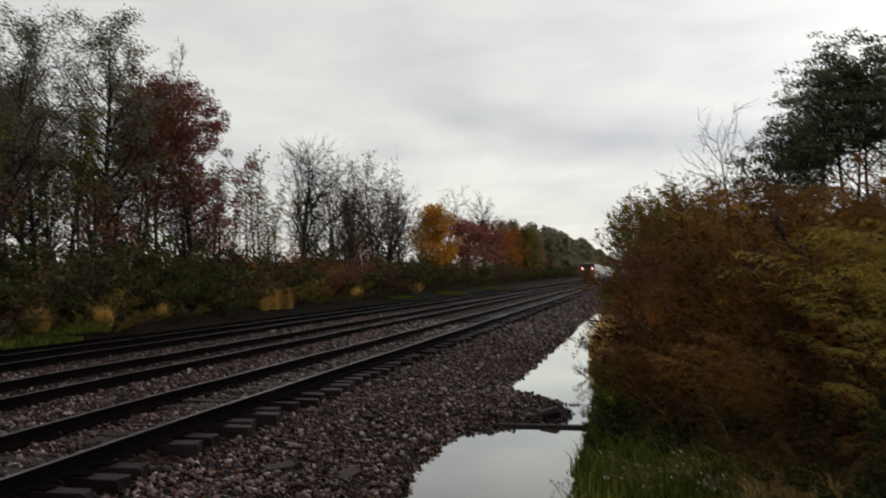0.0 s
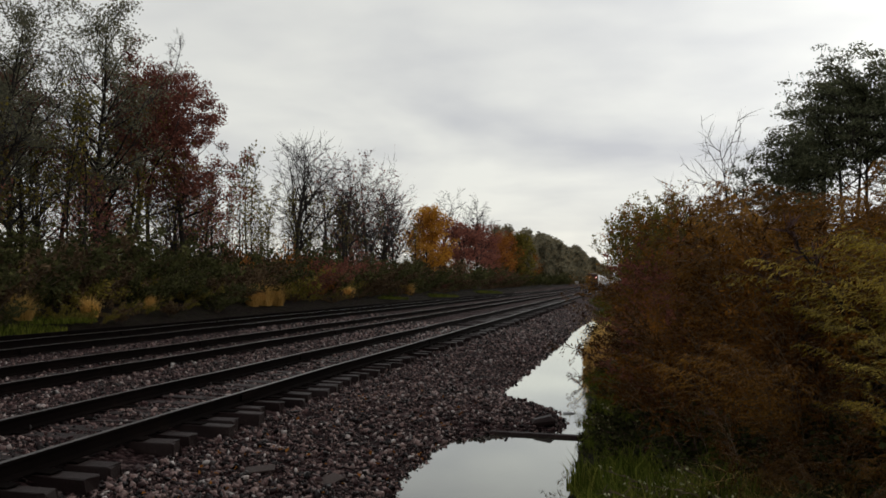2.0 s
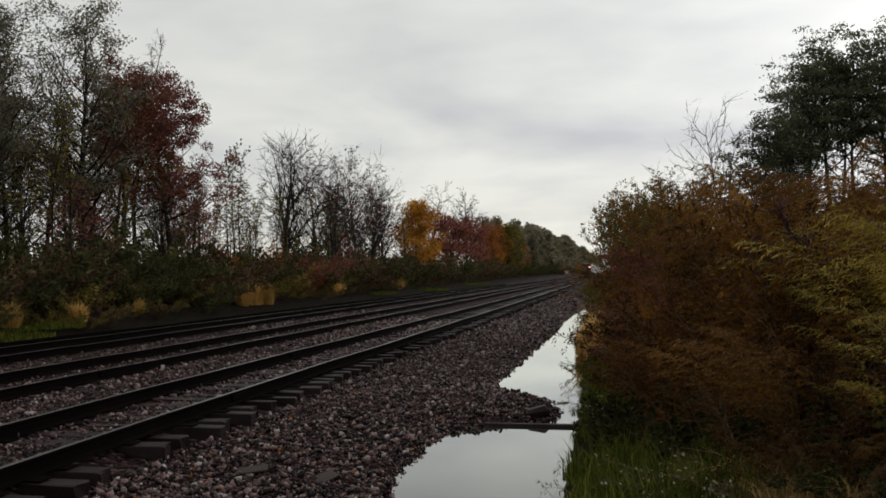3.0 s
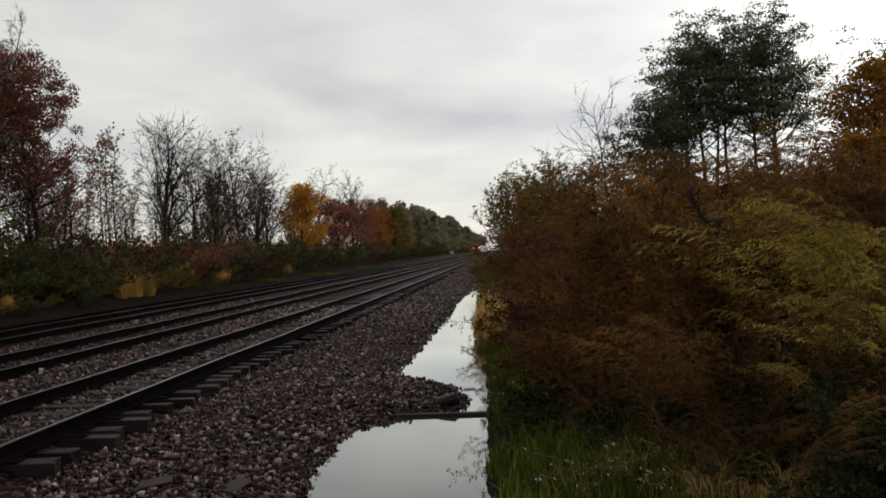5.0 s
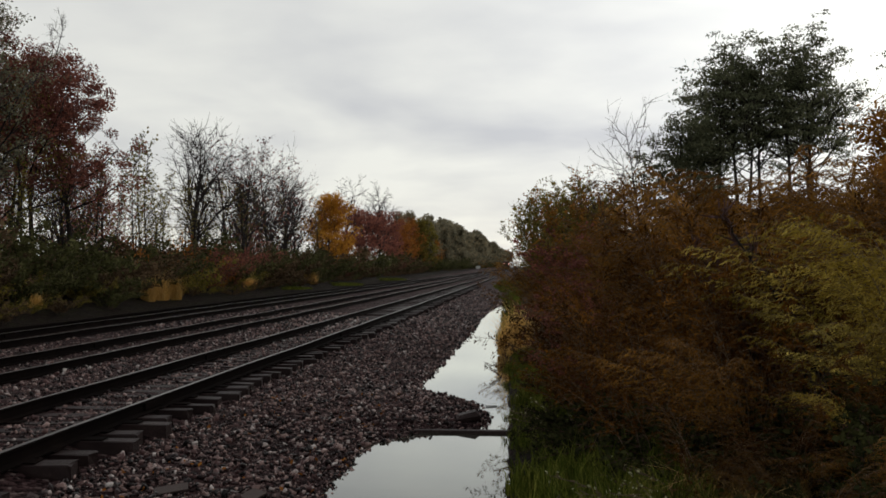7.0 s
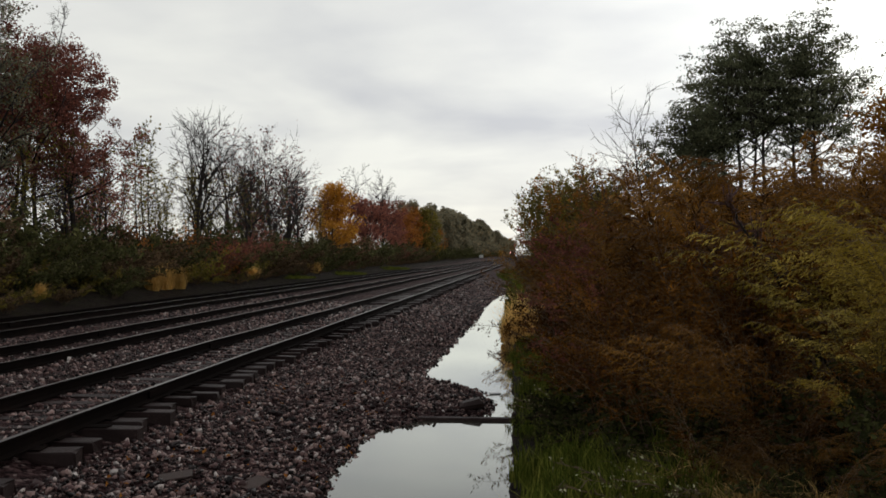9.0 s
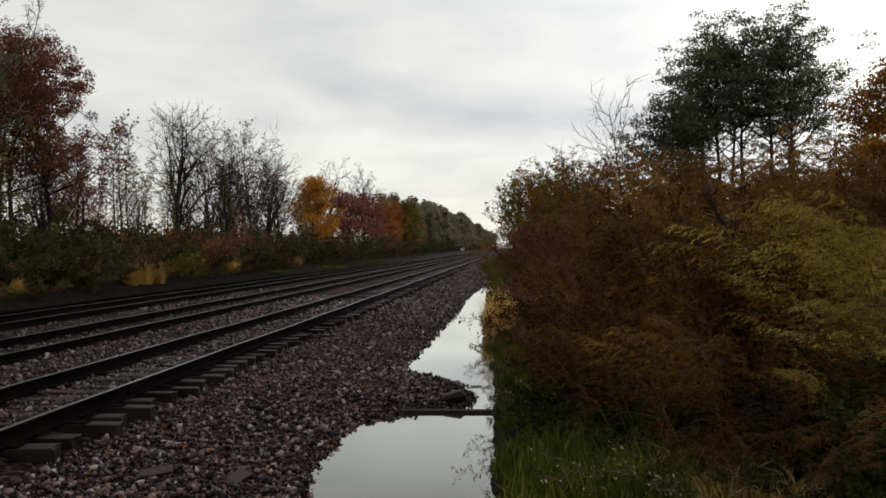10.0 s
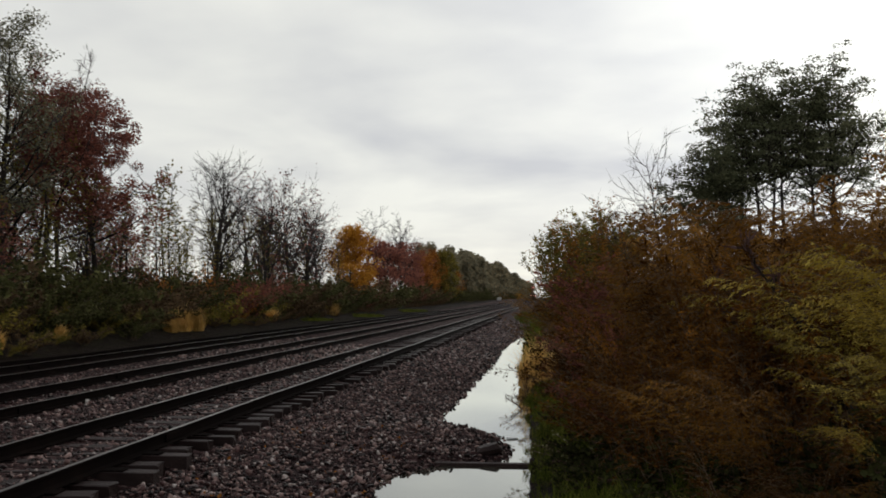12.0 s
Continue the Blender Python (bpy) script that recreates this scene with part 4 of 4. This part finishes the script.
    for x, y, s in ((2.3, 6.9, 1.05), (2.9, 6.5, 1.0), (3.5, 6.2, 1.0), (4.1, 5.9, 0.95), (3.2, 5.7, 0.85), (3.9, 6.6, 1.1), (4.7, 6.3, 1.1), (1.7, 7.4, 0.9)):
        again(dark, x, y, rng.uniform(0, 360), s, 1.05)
    # taller shrubs at the thicket's far end
    end = make_shrub("tall_shrub", 56, 4.6, 1.6, L_OLIVE, 9000, 0.10, "tall shrub with green and yellowing leaves at the thicket's end", 34, M_STALK, 0.55, lean_out=0.22)
    turned = make_shrub("tall_shrub", 77, 4.4, 1.6, L_AMBER, 7000, 0.10, "tall shrub with amber and rusty leaves at the thicket's end", 30, M_STALK, 0.55, lean_out=0.22)
    tagged(stand(turned, 2.6, 30.6, 0, 1.05), group=G)
    again(turned, 1.7, 29.6, 120, 0.85)
    again(turned, 3.2, 33.4, 230, 1.1)
    tagged(stand(end, 2.2, 30.0, 0, 1.05), group=G)
    for x, y, a, s in ((2.5, 34.0, 220, 1.05), (2.1, 28.4, 300, 0.7), (2.3, 31.8, 160, 1.05), (1.3, 30.6, 75, 0.92), (1.6, 33.0, 190, 1.0), (1.2, 28.8, 260, 0.72)):
        again(end, x, y, a, s)
    for x, y, q in ((1.5, 26.5, 1.0), (1.6, 28.5, 1.2), (1.5, 30.5, 1.3), (1.8, 32.5, 1.4), (1.9, 35.0, 1.5), (2.6, 31.0, 1.6), (2.2, 38.0, 1.5)):
        again(umber if x < 1.3 else brown, x, y, rng.uniform(0, 360), q)
    wine = make_shrub("wine_red_shrub", 57, 3.3, 2.6, L_RED, 5500, 0.11, "shrub with dark wine-red leaves", 26, M_REDSTALK, 0.55)
    tagged(stand(wine, 2.3, 26.5), group=G)
    again(wine, 3.6, 28.0, 90, 1.1)
    again(wine, 3.2, 22.5, 190, 0.95)
    for x, y, s in ((4.8, 24.0, 1.35), (5.6, 19.5, 1.3), (7.0, 17.5, 1.25), (8.5, 16.0, 1.25), (3.4, 15.5, 1.2), (4.6, 15.0, 1.2), (5.9, 14.4, 1.2), (6.9, 21.0, 1.35), (9.6, 18.5, 1.3), (3.4, 19.0, 1.25)):
        again(brown, x, y, rng.uniform(0, 360), s)
    for x, y, s in ((6.4, 23.5, 1.5), (7.6, 22.0, 1.55), (8.9, 21.0, 1.6), (10.2, 22.5, 1.6)):
        again(brown, x, y, rng.uniform(0, 360), s)
    for k in range(20):
        again(umber if k % 3 else brown, 5.2 + 0.45 * k, 24.5 + (k * 3 % 4) * 1.0, rng.uniform(0, 360), rng.uniform(2.0, 2.3))
    for k in range(8):
        again(umber if k % 2 else brown, 5.6 + 0.75 * k, 12.5 + (k * 3 % 4) * 0.6, rng.uniform(0, 360), rng.uniform(1.05, 1.2))
    for x, y, a, s in ((2.6, 6.2, 10, 0.34),):
        again(golds[len(golds) - 1], x, y, a, s)
    # the crest of the thicket, tall rusty sprays standing close
    for k in range(20):
        x, y = 3.0 + 0.2 * k + rng.uniform(-0.2, 0.2), 10.2 + (k * 7 % 5) * 0.75
        o = rusts[k % 2]
        s = (3.55 + 0.2 * rng.random() - float(land(x, y))) / TALL[o.name]
        again(o, x, y, rng.uniform(-60, 80), s ** 0.6, s ** 0.4)
    # trees behind it
    T = "trees behind the thicket"
    locs = [make_locust(seed, label) for seed, label in ((61, "tall dark green locust tree with a broad open crown"), (65, "tall locust tree with layered dark green leaf sprays"))]
    tagged(stand(locs[0], 10.7, 40.5, 0, 1.0), group=T)
    tagged(stand(locs[1], 13.3, 41.5, 40, 1.06), group=T)
    for k, x, y, a, q in ((1, 9.4, 39.6, 150, 0.88), (0, 12.2, 43.5, 200, 0.98), (1, 11.8, 39.5, 280, 0.94), (0, 15.0, 42.6, 240, 0.90), (1, 14.4, 40.5, 330, 0.94)):
        again(locs[k], x, y, a, q)
    low = make_locust(66, "young dark green locust tree low over the thicket", 7.4, 0.36)
    tagged(stand(low, 7.3, 38.0), group=T)
    again(low, 8.4, 39.0, 120, 1.05)
    bare = make_tree("bare_tree", 62, 6.2, 0.07, L_GREY, 0, 0.2, "small dead tree with pale bare branches", first=0.3, limbs=15, spread=0.5, rise=1.1, subs=4, twigs=2, fine=0.007)
    tagged(stand(bare, 4.25, 26.3, 0, 1.0), group=T)
    again(bare, 2.6, 27.5, 140, 0.75)
    again(bare, 3.1, 29.0, 250, 0.8)
    amber = make_tree("amber_tree", 63, 7.6, 0.14, L_AMBER, 12500, 0.15, "tree with amber-brown autumn leaves beside the thicket", first=0.15, limbs=22, spread=0.34)
    tagged(stand(amber, 13.5, 28.6, 0, 0.98), group=T)
    again(amber, 16.8, 30.0, 100, 1.0)
    again(amber, 13.0, 26.4, 310, 0.74)
    again(amber, 12.0, 27.2, 200, 0.58)
    sump = make_tree("leaning_stalk", 64, 2.2, 0.042, L_UMBER, 1300, 0.022, "leaning dark red stalk rising from the thicket", category="stalk", twig=M_REDSTALK, first=0.35, limbs=18, spread=0.1, rise=1.6, subs=3, twigs=2, lean=(-0.5, 0.0), puff=0.06)
    tagged(stand(sump, 3.0, 8.2, 0, 1.12), group="stalks in the thicket")
    again(sump, 3.5, 8.2, 15, 1.18)
    again(sump, 3.15, 8.25, -15, 1.05)
    # scattered colour in the thicket's face
    for x, y, s in ((1.25, 12.6, 0.42), (1.5, 15.4, 0.5), (1.7, 18.6, 0.6), (1.2, 10.2, 0.36)):
        again(wine, x, y, rng.uniform(0, 360), s)
    for x, y, s in ((1.15, 10.9, 1.0), (1.5, 9.0, 1.1), (1.35, 14.2, 1.1)):
        again(dark, x, y, rng.uniform(0, 360), s)
    sprig = make_shrub("orange_sprig", 76, 0.7, 0.5, L_ORANGE, 60, 0.06, "sprig of bright orange leaves in the thicket", 4, M_REDSTALK, 0.5)
    tagged(stand(sprig, 1.15, 8.7, 0, 1.5), group="sprigs in the thicket")
    again(sprig, 1.9, 7.2, 90, 1.3)
    again(sprig, 3.0, 6.4, 200, 1.2)
    # grass on the verge
    grass = make_grass("verge_grass", 71, 0.5, 420, 0.42, L_GRASS, "long green grass on the ditch's edge", 0.012)
    tagged(stand(grass, 0.5, 7.2), group="grass on the ditch's edge")
    for k in range(46):
        y = 4.8 + k * 0.33
        again(grass, 0.17 + rng.uniform(-0.12, 0.4), y + rng.uniform(-0.1, 0.1), rng.uniform(0, 360), rng.uniform(0.55, 1.0))
    for k in range(16):
        again(grass, rng.uniform(0.5, 1.5), rng.uniform(4.6, 7.4), rng.uniform(0, 360), rng.uniform(0.7, 1.1))
    for k in range(20):
        again(grass, -0.25 + rng.uniform(-0.05, 0.35), 26 + k * 1.6, rng.uniform(0, 360), rng.uniform(0.8, 1.4))
    for k in range(26):
        again(grass, rng.uniform(-1.2, 1.4), 57 + k * 1.8, rng.uniform(0, 360), rng.uniform(1.2, 2.2), 1.3)
    for k in range(16):
        again(grass, rng.uniform(0.4, 1.0), rng.uniform(5.2, 7.6), rng.uniform(0, 360), rng.uniform(0.8, 1.3))
    for k in range(6):
        again(rusts[k % 2], rng.uniform(1.5, 3.4), rng.uniform(4.6, 6.2), rng.uniform(0, 360), rng.uniform(0.22, 0.34), 0.8)
    tan = make_grass("straw_tussock", 72, 0.32, 420, 0.95, L_STRAW, "pale straw grass tussock at the water's edge", 0.014)
    tagged(stand(tan, -0.12, 21.6, 0, 1.45))
    again(tan, -0.02, 22.8, 80, 1.0)
    fawn = make_grass("fawn_grass", 74, 0.4, 260, 0.5, L_FAWN, "arching fawn grass at the thicket's foot", 0.012, 1.6)
    tagged(stand(fawn, 1.3, 5.9), group="grass on the ditch's edge")
    for k in range(11):
        again(fawn, rng.uniform(1.1, 2.3), rng.uniform(4.7, 6.5), rng.uniform(0, 360), rng.uniform(0.5, 0.8))
    dead = make_shrub("dead_waterside_shrub", 75, 0.9, 0.8, L_UMBER, 160, 0.05, "dead twiggy shrub leaning over the ditch water", 12, M_REDSTALK, 0.5)
    tagged(stand(dead, -0.32, 19.5))
    again(dead, -0.3, 17.2, 90, 0.7)
    pale = make_shrub("pale_leaved_sapling", 73, 0.75, 0.9, L_PALE, 110, 0.03, "small sapling with pale round leaves", 9, M_STALK, 0.7)
    tagged(stand(pale, 1.05, 5.75, 0, 1.15), group="saplings on the verge")
    for x, y, a, q in ((1.35, 5.6, 40, 0.9),):
        again(pale, x, y, a, q)
    again(pale, 1.3, 5.8, 80, 0.8)
    again(pale, 0.8, 6.3, 150, 0.7)
    again(pale, 0.5, 10.0, 10, 0.9)
    again(pale, 0.35, 12.5, 160, 0.9)


def ballast_stones():
    """Loose crushed stone: jagged pieces, too many to count."""
    rng = np.random.default_rng(17)
    spots = []

    def scatter(x0, x1, y0, y1, n, power=1.7):
        y = y0 + (y1 - y0) * rng.random(n) ** power
        spots.append(np.stack([rng.uniform(x0, x1, n), y], 1))

    scatter(-4.6, -0.45, 5.0, 34, 30000)
    scatter(-4.6, -0.9, 30, 75, 5000, 1.3)
    scatter(-6.5, -5.2, 4.5, 30, 4500)
    scatter(-8.65, -6.7, 6.0, 34, 9000)
    scatter(-10.2, -8.8, 8.0, 36, 2500)
    scatter(-12.4, -10.3, 10.0, 40, 3500)
    p = np.concatenate(spots)
    p[:, 0] += np.where(p[:, 0] < -4.6, curve_x(p[:, 1]), 0.0)
    shore = np.interp(p[:, 1], SHORE_Y, SHORE_X)
    p = p[p[:, 0] < shore + 0.12]
    n = len(p)
    size = rng.gamma(4.0, 0.0053, n).clip(0.011, 0.043) * (1 + 0.4 * (p[:, 1] > 24))
    z = land(p[:, 0], p[:, 1]) + size * rng.uniform(0.0, 0.75, n)
    cube = np.array([(-1, -1, -1), (1, -1, -1), (1, 1, -1), (-1, 1, -1), (-1, -1, 1), (1, -1, 1), (1, 1, 1), (-1, 1, 1)], float) * 0.62
    quad = np.array([(0, 3, 2, 1), (4, 5, 6, 7), (0, 1, 5, 4), (1, 2, 6, 5), (2, 3, 7, 6), (3, 0, 4, 7)])
    v = cube[None] * (1 + rng.uniform(-0.5, 0.35, (n, 8, 3))) * (size[:, None, None] * rng.uniform(0.42, 1.45, (n, 1, 3)) * np.array([1.15, 1.15, 0.72]))
    q = rng.normal(size=(n, 4))
    q /= np.linalg.norm(q, axis=1, keepdims=True)
    w, x, y, k = q.T
    R = np.stack([1 - 2 * (y * y + k * k), 2 * (x * y - k * w), 2 * (x * k + y * w), 2 * (x * y + k * w), 1 - 2 * (x * x + k * k), 2 * (y * k - x * w), 2 * (x * k - y * w), 2 * (y * k + x * w), 1 - 2 * (x * x + y * y)], 1).reshape(n, 3, 3)
    v = np.einsum("nij,nkj->nki", R, v) + np.stack([p[:, 0], p[:, 1], z], 1)[:, None]
    f = (quad[None] + (np.arange(n) * 8)[:, None, None]).reshape(-1, 4)
    tagged(new("ballast", mesh_of("ballast", v.reshape(-1, 3), f, M_STONE)), "loose dark crushed-stone ballast, wet from rain", "ballast", kind="stuff")


def small_things():
    rng = random.Random(9)
    # an old tie half across the ditch
    bm = box_bm((-0.75, -0.06, -0.05), (0.75, 0.06, 0.02), 0.01)
    me = bpy.data.meshes.new("plank")
    bm.to_mesh(me)
    bm.free()
    me.materials.append(M_TIE)
    ob = tagged(new("plank", me), "old wet plank lying across the narrow of the ditch", "plank")
    ob.matrix_basis = pose(-0.85, 11.12, 0.02, 0, 0, 1.5)
    # a slab of stone on the spit
    bm = box_bm((-0.17, -0.12, -0.05), (0.17, 0.12, 0.07), 0.025)
    for v in bm.verts:
        v.co += Vector((rng.uniform(-0.03, 0.03), rng.uniform(-0.03, 0.03), rng.uniform(-0.02, 0.03)))
    me = bpy.data.meshes.new("stone_slab")
    bm.to_mesh(me)
    bm.free()
    me.materials.append(M_TIE)
    ob = tagged(new("stone_slab", me), "flat grey slab of stone at the spit's end", "stone")
    ob.matrix_basis = pose(-0.86, 11.75, float(land(-0.86, 11.75)) + 0.05, 6, -10, 20)


def disused_rail():
    """A rusted rail left lying on the far shoulder."""
    v, f, m = rail_bm_rows(0.0, 8.0, 120.0, 2.0)
    x = -15.65
    v = [(x + a, b, float(land(x + float(curve_x(b)), b)) + c - 0.432) for a, b, c in v]
    me = bpy.data.meshes.new("disused_rail")
    me.from_pydata(v, [], f)
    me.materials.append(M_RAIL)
    tagged(new("disused_rail", me), "rusty disused rail lying on the ballast shoulder, shade in its black colour", "rail")


def litter():
    rng = random.Random(4)
    white, nt, b = base_mat("white_plastic_scrap", 0.4)
    b.inputs["Base Color"].default_value = (0.75, 0.75, 0.76, 1)
    bm = bmesh.new()
    bmesh.ops.create_cone(bm, cap_ends=True, segments=10, radius1=0.045, radius2=0.045, depth=0.2)
    bmesh.ops.transform(bm, matrix=pose(0, 0, 0, 0, 90, 0), verts=bm.verts[:])
    for v in bm.verts:
        v.co.z *= 0.6
        if v.co.x > 0.08:
            v.co.y, v.co.z = v.co.y * 0.45, v.co.z * 0.45
    me = bpy.data.meshes.new("bottle")
    bm.to_mesh(me)
    bm.free()
    me.materials.append(white)
    ob = tagged(new("bottle", me), "crushed white plastic bottle floating in the ditch", "bottle")
    ob.matrix_basis = pose(-0.53, 13.4, 0.015, 0, 0, 12)
    rust = surface_mat("flaking_rust", [(0.3, (0.010, 0.005, 0.004)), (0.7, (0.035, 0.015, 0.010))], 3.0, 50.0, 0.8)
    for x, y, a in ((-2.75, 7.15, 70), (-3.5, 7.0, 20)):
        bm = box_bm((-0.16, -0.09, -0.008), (0.16, 0.09, 0.012), 0.005)
        me = bpy.data.meshes.new("rusty_plate")
        bm.to_mesh(me)
        bm.free()
        me.materials.append(rust)
        ob = tagged(new("rusty_plate", me), "discarded rusty tie plate lying on the ballast", "tie plate", "discarded tie plates")
        ob.matrix_basis = pose(x, y, float(land(x, y)) + 0.045, 8, -6, a)
    g = np.random.default_rng(12)
    n = 130
    p = np.stack([g.uniform(-4.2, -2.0, n), 5.5 + 8 * g.random(n) ** 1.6], 1)
    c = np.stack([p[:, 0], p[:, 1], land(p[:, 0], p[:, 1]) + 0.035], 1)
    v, f = leaves(g, c, 0.06, 0.04, None, 0.8)
    tagged(new("fallen_leaf_litter", mesh_of("fallen_leaf_litter", v, f, L_ORANGE)), "fallen brown and orange leaves on the ballast", "leaves", kind="stuff")


# ---- train ----
def make_train():
    body_mat = surface_mat("stainless_car_side", [(0.3, (0.26, 0.26, 0.26)), (0.7, (0.40, 0.40, 0.39))], 0.2, 3.0, 0.5, 0.3, 0.05, 0.002)
    dark_mat = surface_mat("grimy_red_car_end", [(0.3, (0.03, 0.008, 0.007)), (0.7, (0.06, 0.015, 0.012))], 0.8, 6.0, 0.6, 0.0, 0.1, 0.002)
    under_mat = surface_mat("sooty_underframe", [(0.3, (0.014, 0.013, 0.013)), (0.7, (0.035, 0.033, 0.032))], 0.8, 8.0, 0.7)
    pane_mat, _, pb = base_mat("dark_train_window", 0.08)
    pb.inputs["Base Color"].default_value = (0.012, 0.014, 0.016, 1)
    lamp_mat = glow_mat("red_marker_lamp", (1.0, 0.42, 0.36), 4.0)
    root = tagged(new("train"), "departing passenger train with red tail lamps and pale cars", "train")

    def car(y0, length, last):
        bm = bmesh.new()
        prof = [(-1.5, 1.05), (1.5, 1.05), (1.55, 1.6), (1.55, 3.2), (1.35, 3.85), (0.8, 4.2), (0, 4.3), (-0.8, 4.2), (-1.35, 3.85), (-1.55, 3.2), (-1.55, 1.6)]
        a = [bm.verts.new((x, y0, z)) for x, z in prof]
        b = [bm.verts.new((x, y0 + length, z)) for x, z in prof]
        bm.faces.new(a)
        bm.faces.new(b[::-1])
        for i in range(len(prof)):
            j = (i + 1) % len(prof)
            bm.faces.new((a[j], a[i], b[i], b[j]))
        bmesh.ops.recalc_face_normals(bm, faces=bm.faces[:])
        c = part("car", bm, body_mat, root, "pale stainless passenger car")
        for side in (-1, 1):
            for k in range(9):
                y = y0 + 2.2 + k * (length - 4.4) / 9
                x = side * 1.55
                part("window", box_bm((x - 0.02, y + 0.15, 2.35), (x + 0.02, y + 1.75, 3.05), 0.01), pane_mat, c)
        for y in (y0 + 3.2, y0 + length - 3.2):
            bm = box_bm((-1.25, y - 1.5, 0.35), (1.25, y + 1.5, 0.85), 0.05)
            part("truck", bm, under_mat, c)
        part("underframe", box_bm((-1.3, y0 + 5.2, 0.55), (1.3, y0 + length - 5.2, 1.05), 0.04), under_mat, c)
        for y in (y0 + 2.2, y0 + 4.2, y0 + length - 4.2, y0 + length - 2.2):
            for x in (-0.75, 0.75):
                bm = bmesh.new()
                bmesh.ops.create_cone(bm, cap_ends=True, segments=16, radius1=0.45, radius2=0.45, depth=0.13)
                bmesh.ops.transform(bm, matrix=pose(x, y, 0.45, 0, 90, 0), verts=bm.verts[:])
                part("wheel", bm, under_mat, c)
        if last:
            part("end_wall", box_bm((-1.52, y0 - 0.12, 1.0), (1.52, y0 + 0.003, 4.05), 0.06), dark_mat, c, "grimy dark red end of the last car")
            part("end_door", box_bm((-0.42, y0 - 0.15, 1.15), (0.42, y0 - 0.10, 3.2), 0.02), under_mat, c, "dark end door")
            part("coupler", box_bm((-0.15, y0 - 0.7, 0.6), (0.15, y0 - 0.05, 0.95), 0.04), under_mat, c)
            for x in (-1.05, 1.05):
                bm = bmesh.new()
                bmesh.ops.create_cone(bm, cap_ends=True, segments=16, radius1=0.2, radius2=0.16, depth=0.12)
                bmesh.ops.transform(bm, matrix=pose(x, y0 - 0.16, 3.0, 90, 0, 0), verts=bm.verts[:])
                part("tail_lamp", bm, lamp_mat, c, "glowing red tail lamp")

    for k in range(6):
        car(k * 26.0, 25.2, k == 0)
    return root


def equipment_box():
    root = tagged(new("equipment_box"), "pale grey railway equipment box beside the tracks", "equipment box")
    y = 380.0
    x = far_x(-16.6, y)
    root.location = (x, y, float(land(x, y)))
    grey = surface_mat("pale_box_paint", [(0.3, (0.5, 0.5, 0.5)), (0.7, (0.68, 0.68, 0.67))], 0.6, 8.0, 0.5)
    part("body", box_bm((-0.9, -0.5, 0.1), (0.9, 0.5, 1.3), 0.03), grey, root)
    part("roof", box_bm((-1.0, -0.6, 1.3), (1.0, 0.6, 1.42), 0.03), grey, root)
    part("door", box_bm((-0.4, -0.53, 0.25), (0.4, -0.503, 1.2), 0.01), grey, root)
    part("plinth", box_bm((-0.95, -0.55, -0.2), (0.95, 0.55, 0.1), 0.02), M_STONE, root)


def signal_mast():
    root = tagged(new("signal_mast"), "distant tall railway signal mast with a red light", "signal mast")
    y = 760.0
    x = far_x(-7.6, y)
    root.location = (x, y, float(land(x, y)))
    steel = surface_mat("rusty_mast_paint", [(0.3, (0.16, 0.06, 0.05)), (0.7, (0.26, 0.12, 0.10))], 0.5, 4.0, 0.6)
    part("mast", box_bm((-0.35, -0.35, -0.3), (0.35, 0.35, 13.0), 0.05), steel, root)
    part("ladder_cage", box_bm((-0.9, -0.2, 8.6), (0.9, 0.2, 12.4), 0.05), steel, root)
    bm = bmesh.new()
    bmesh.ops.create_cone(bm, cap_ends=True, segments=16, radius1=0.5, radius2=0.4, depth=0.3)
    bmesh.ops.transform(bm, matrix=pose(0, -0.5, 11.0, 90, 0, 0), verts=bm.verts[:])
    part("signal_lamp", bm, glow_mat("red_signal_lamp", (1.0, 0.3, 0.26), 1.6), root, "red signal lamp")


left_woods()
left_brush()
right_side()
small_things()
disused_rail()
litter()
train = make_train()
signal_mast()
equipment_box()
ballast_stones()
make_ties(tracks)


def motions():
    rows = []
    for t in (0.0, 1.0, 2.0, 3.0, 4.0, 5.0, 6.0, 7.0, 8.0, 9.0, 10.0, 11.0, 12.0):
        y = 182.0 + 31.0 * t
        rows.append((t, pose(TRACKS[1] + float(curve_x(y)), y, RAIL_TOP, 0, 0, -math.degrees(math.atan(SKEW)))))
    walk(train, rows)


motions()
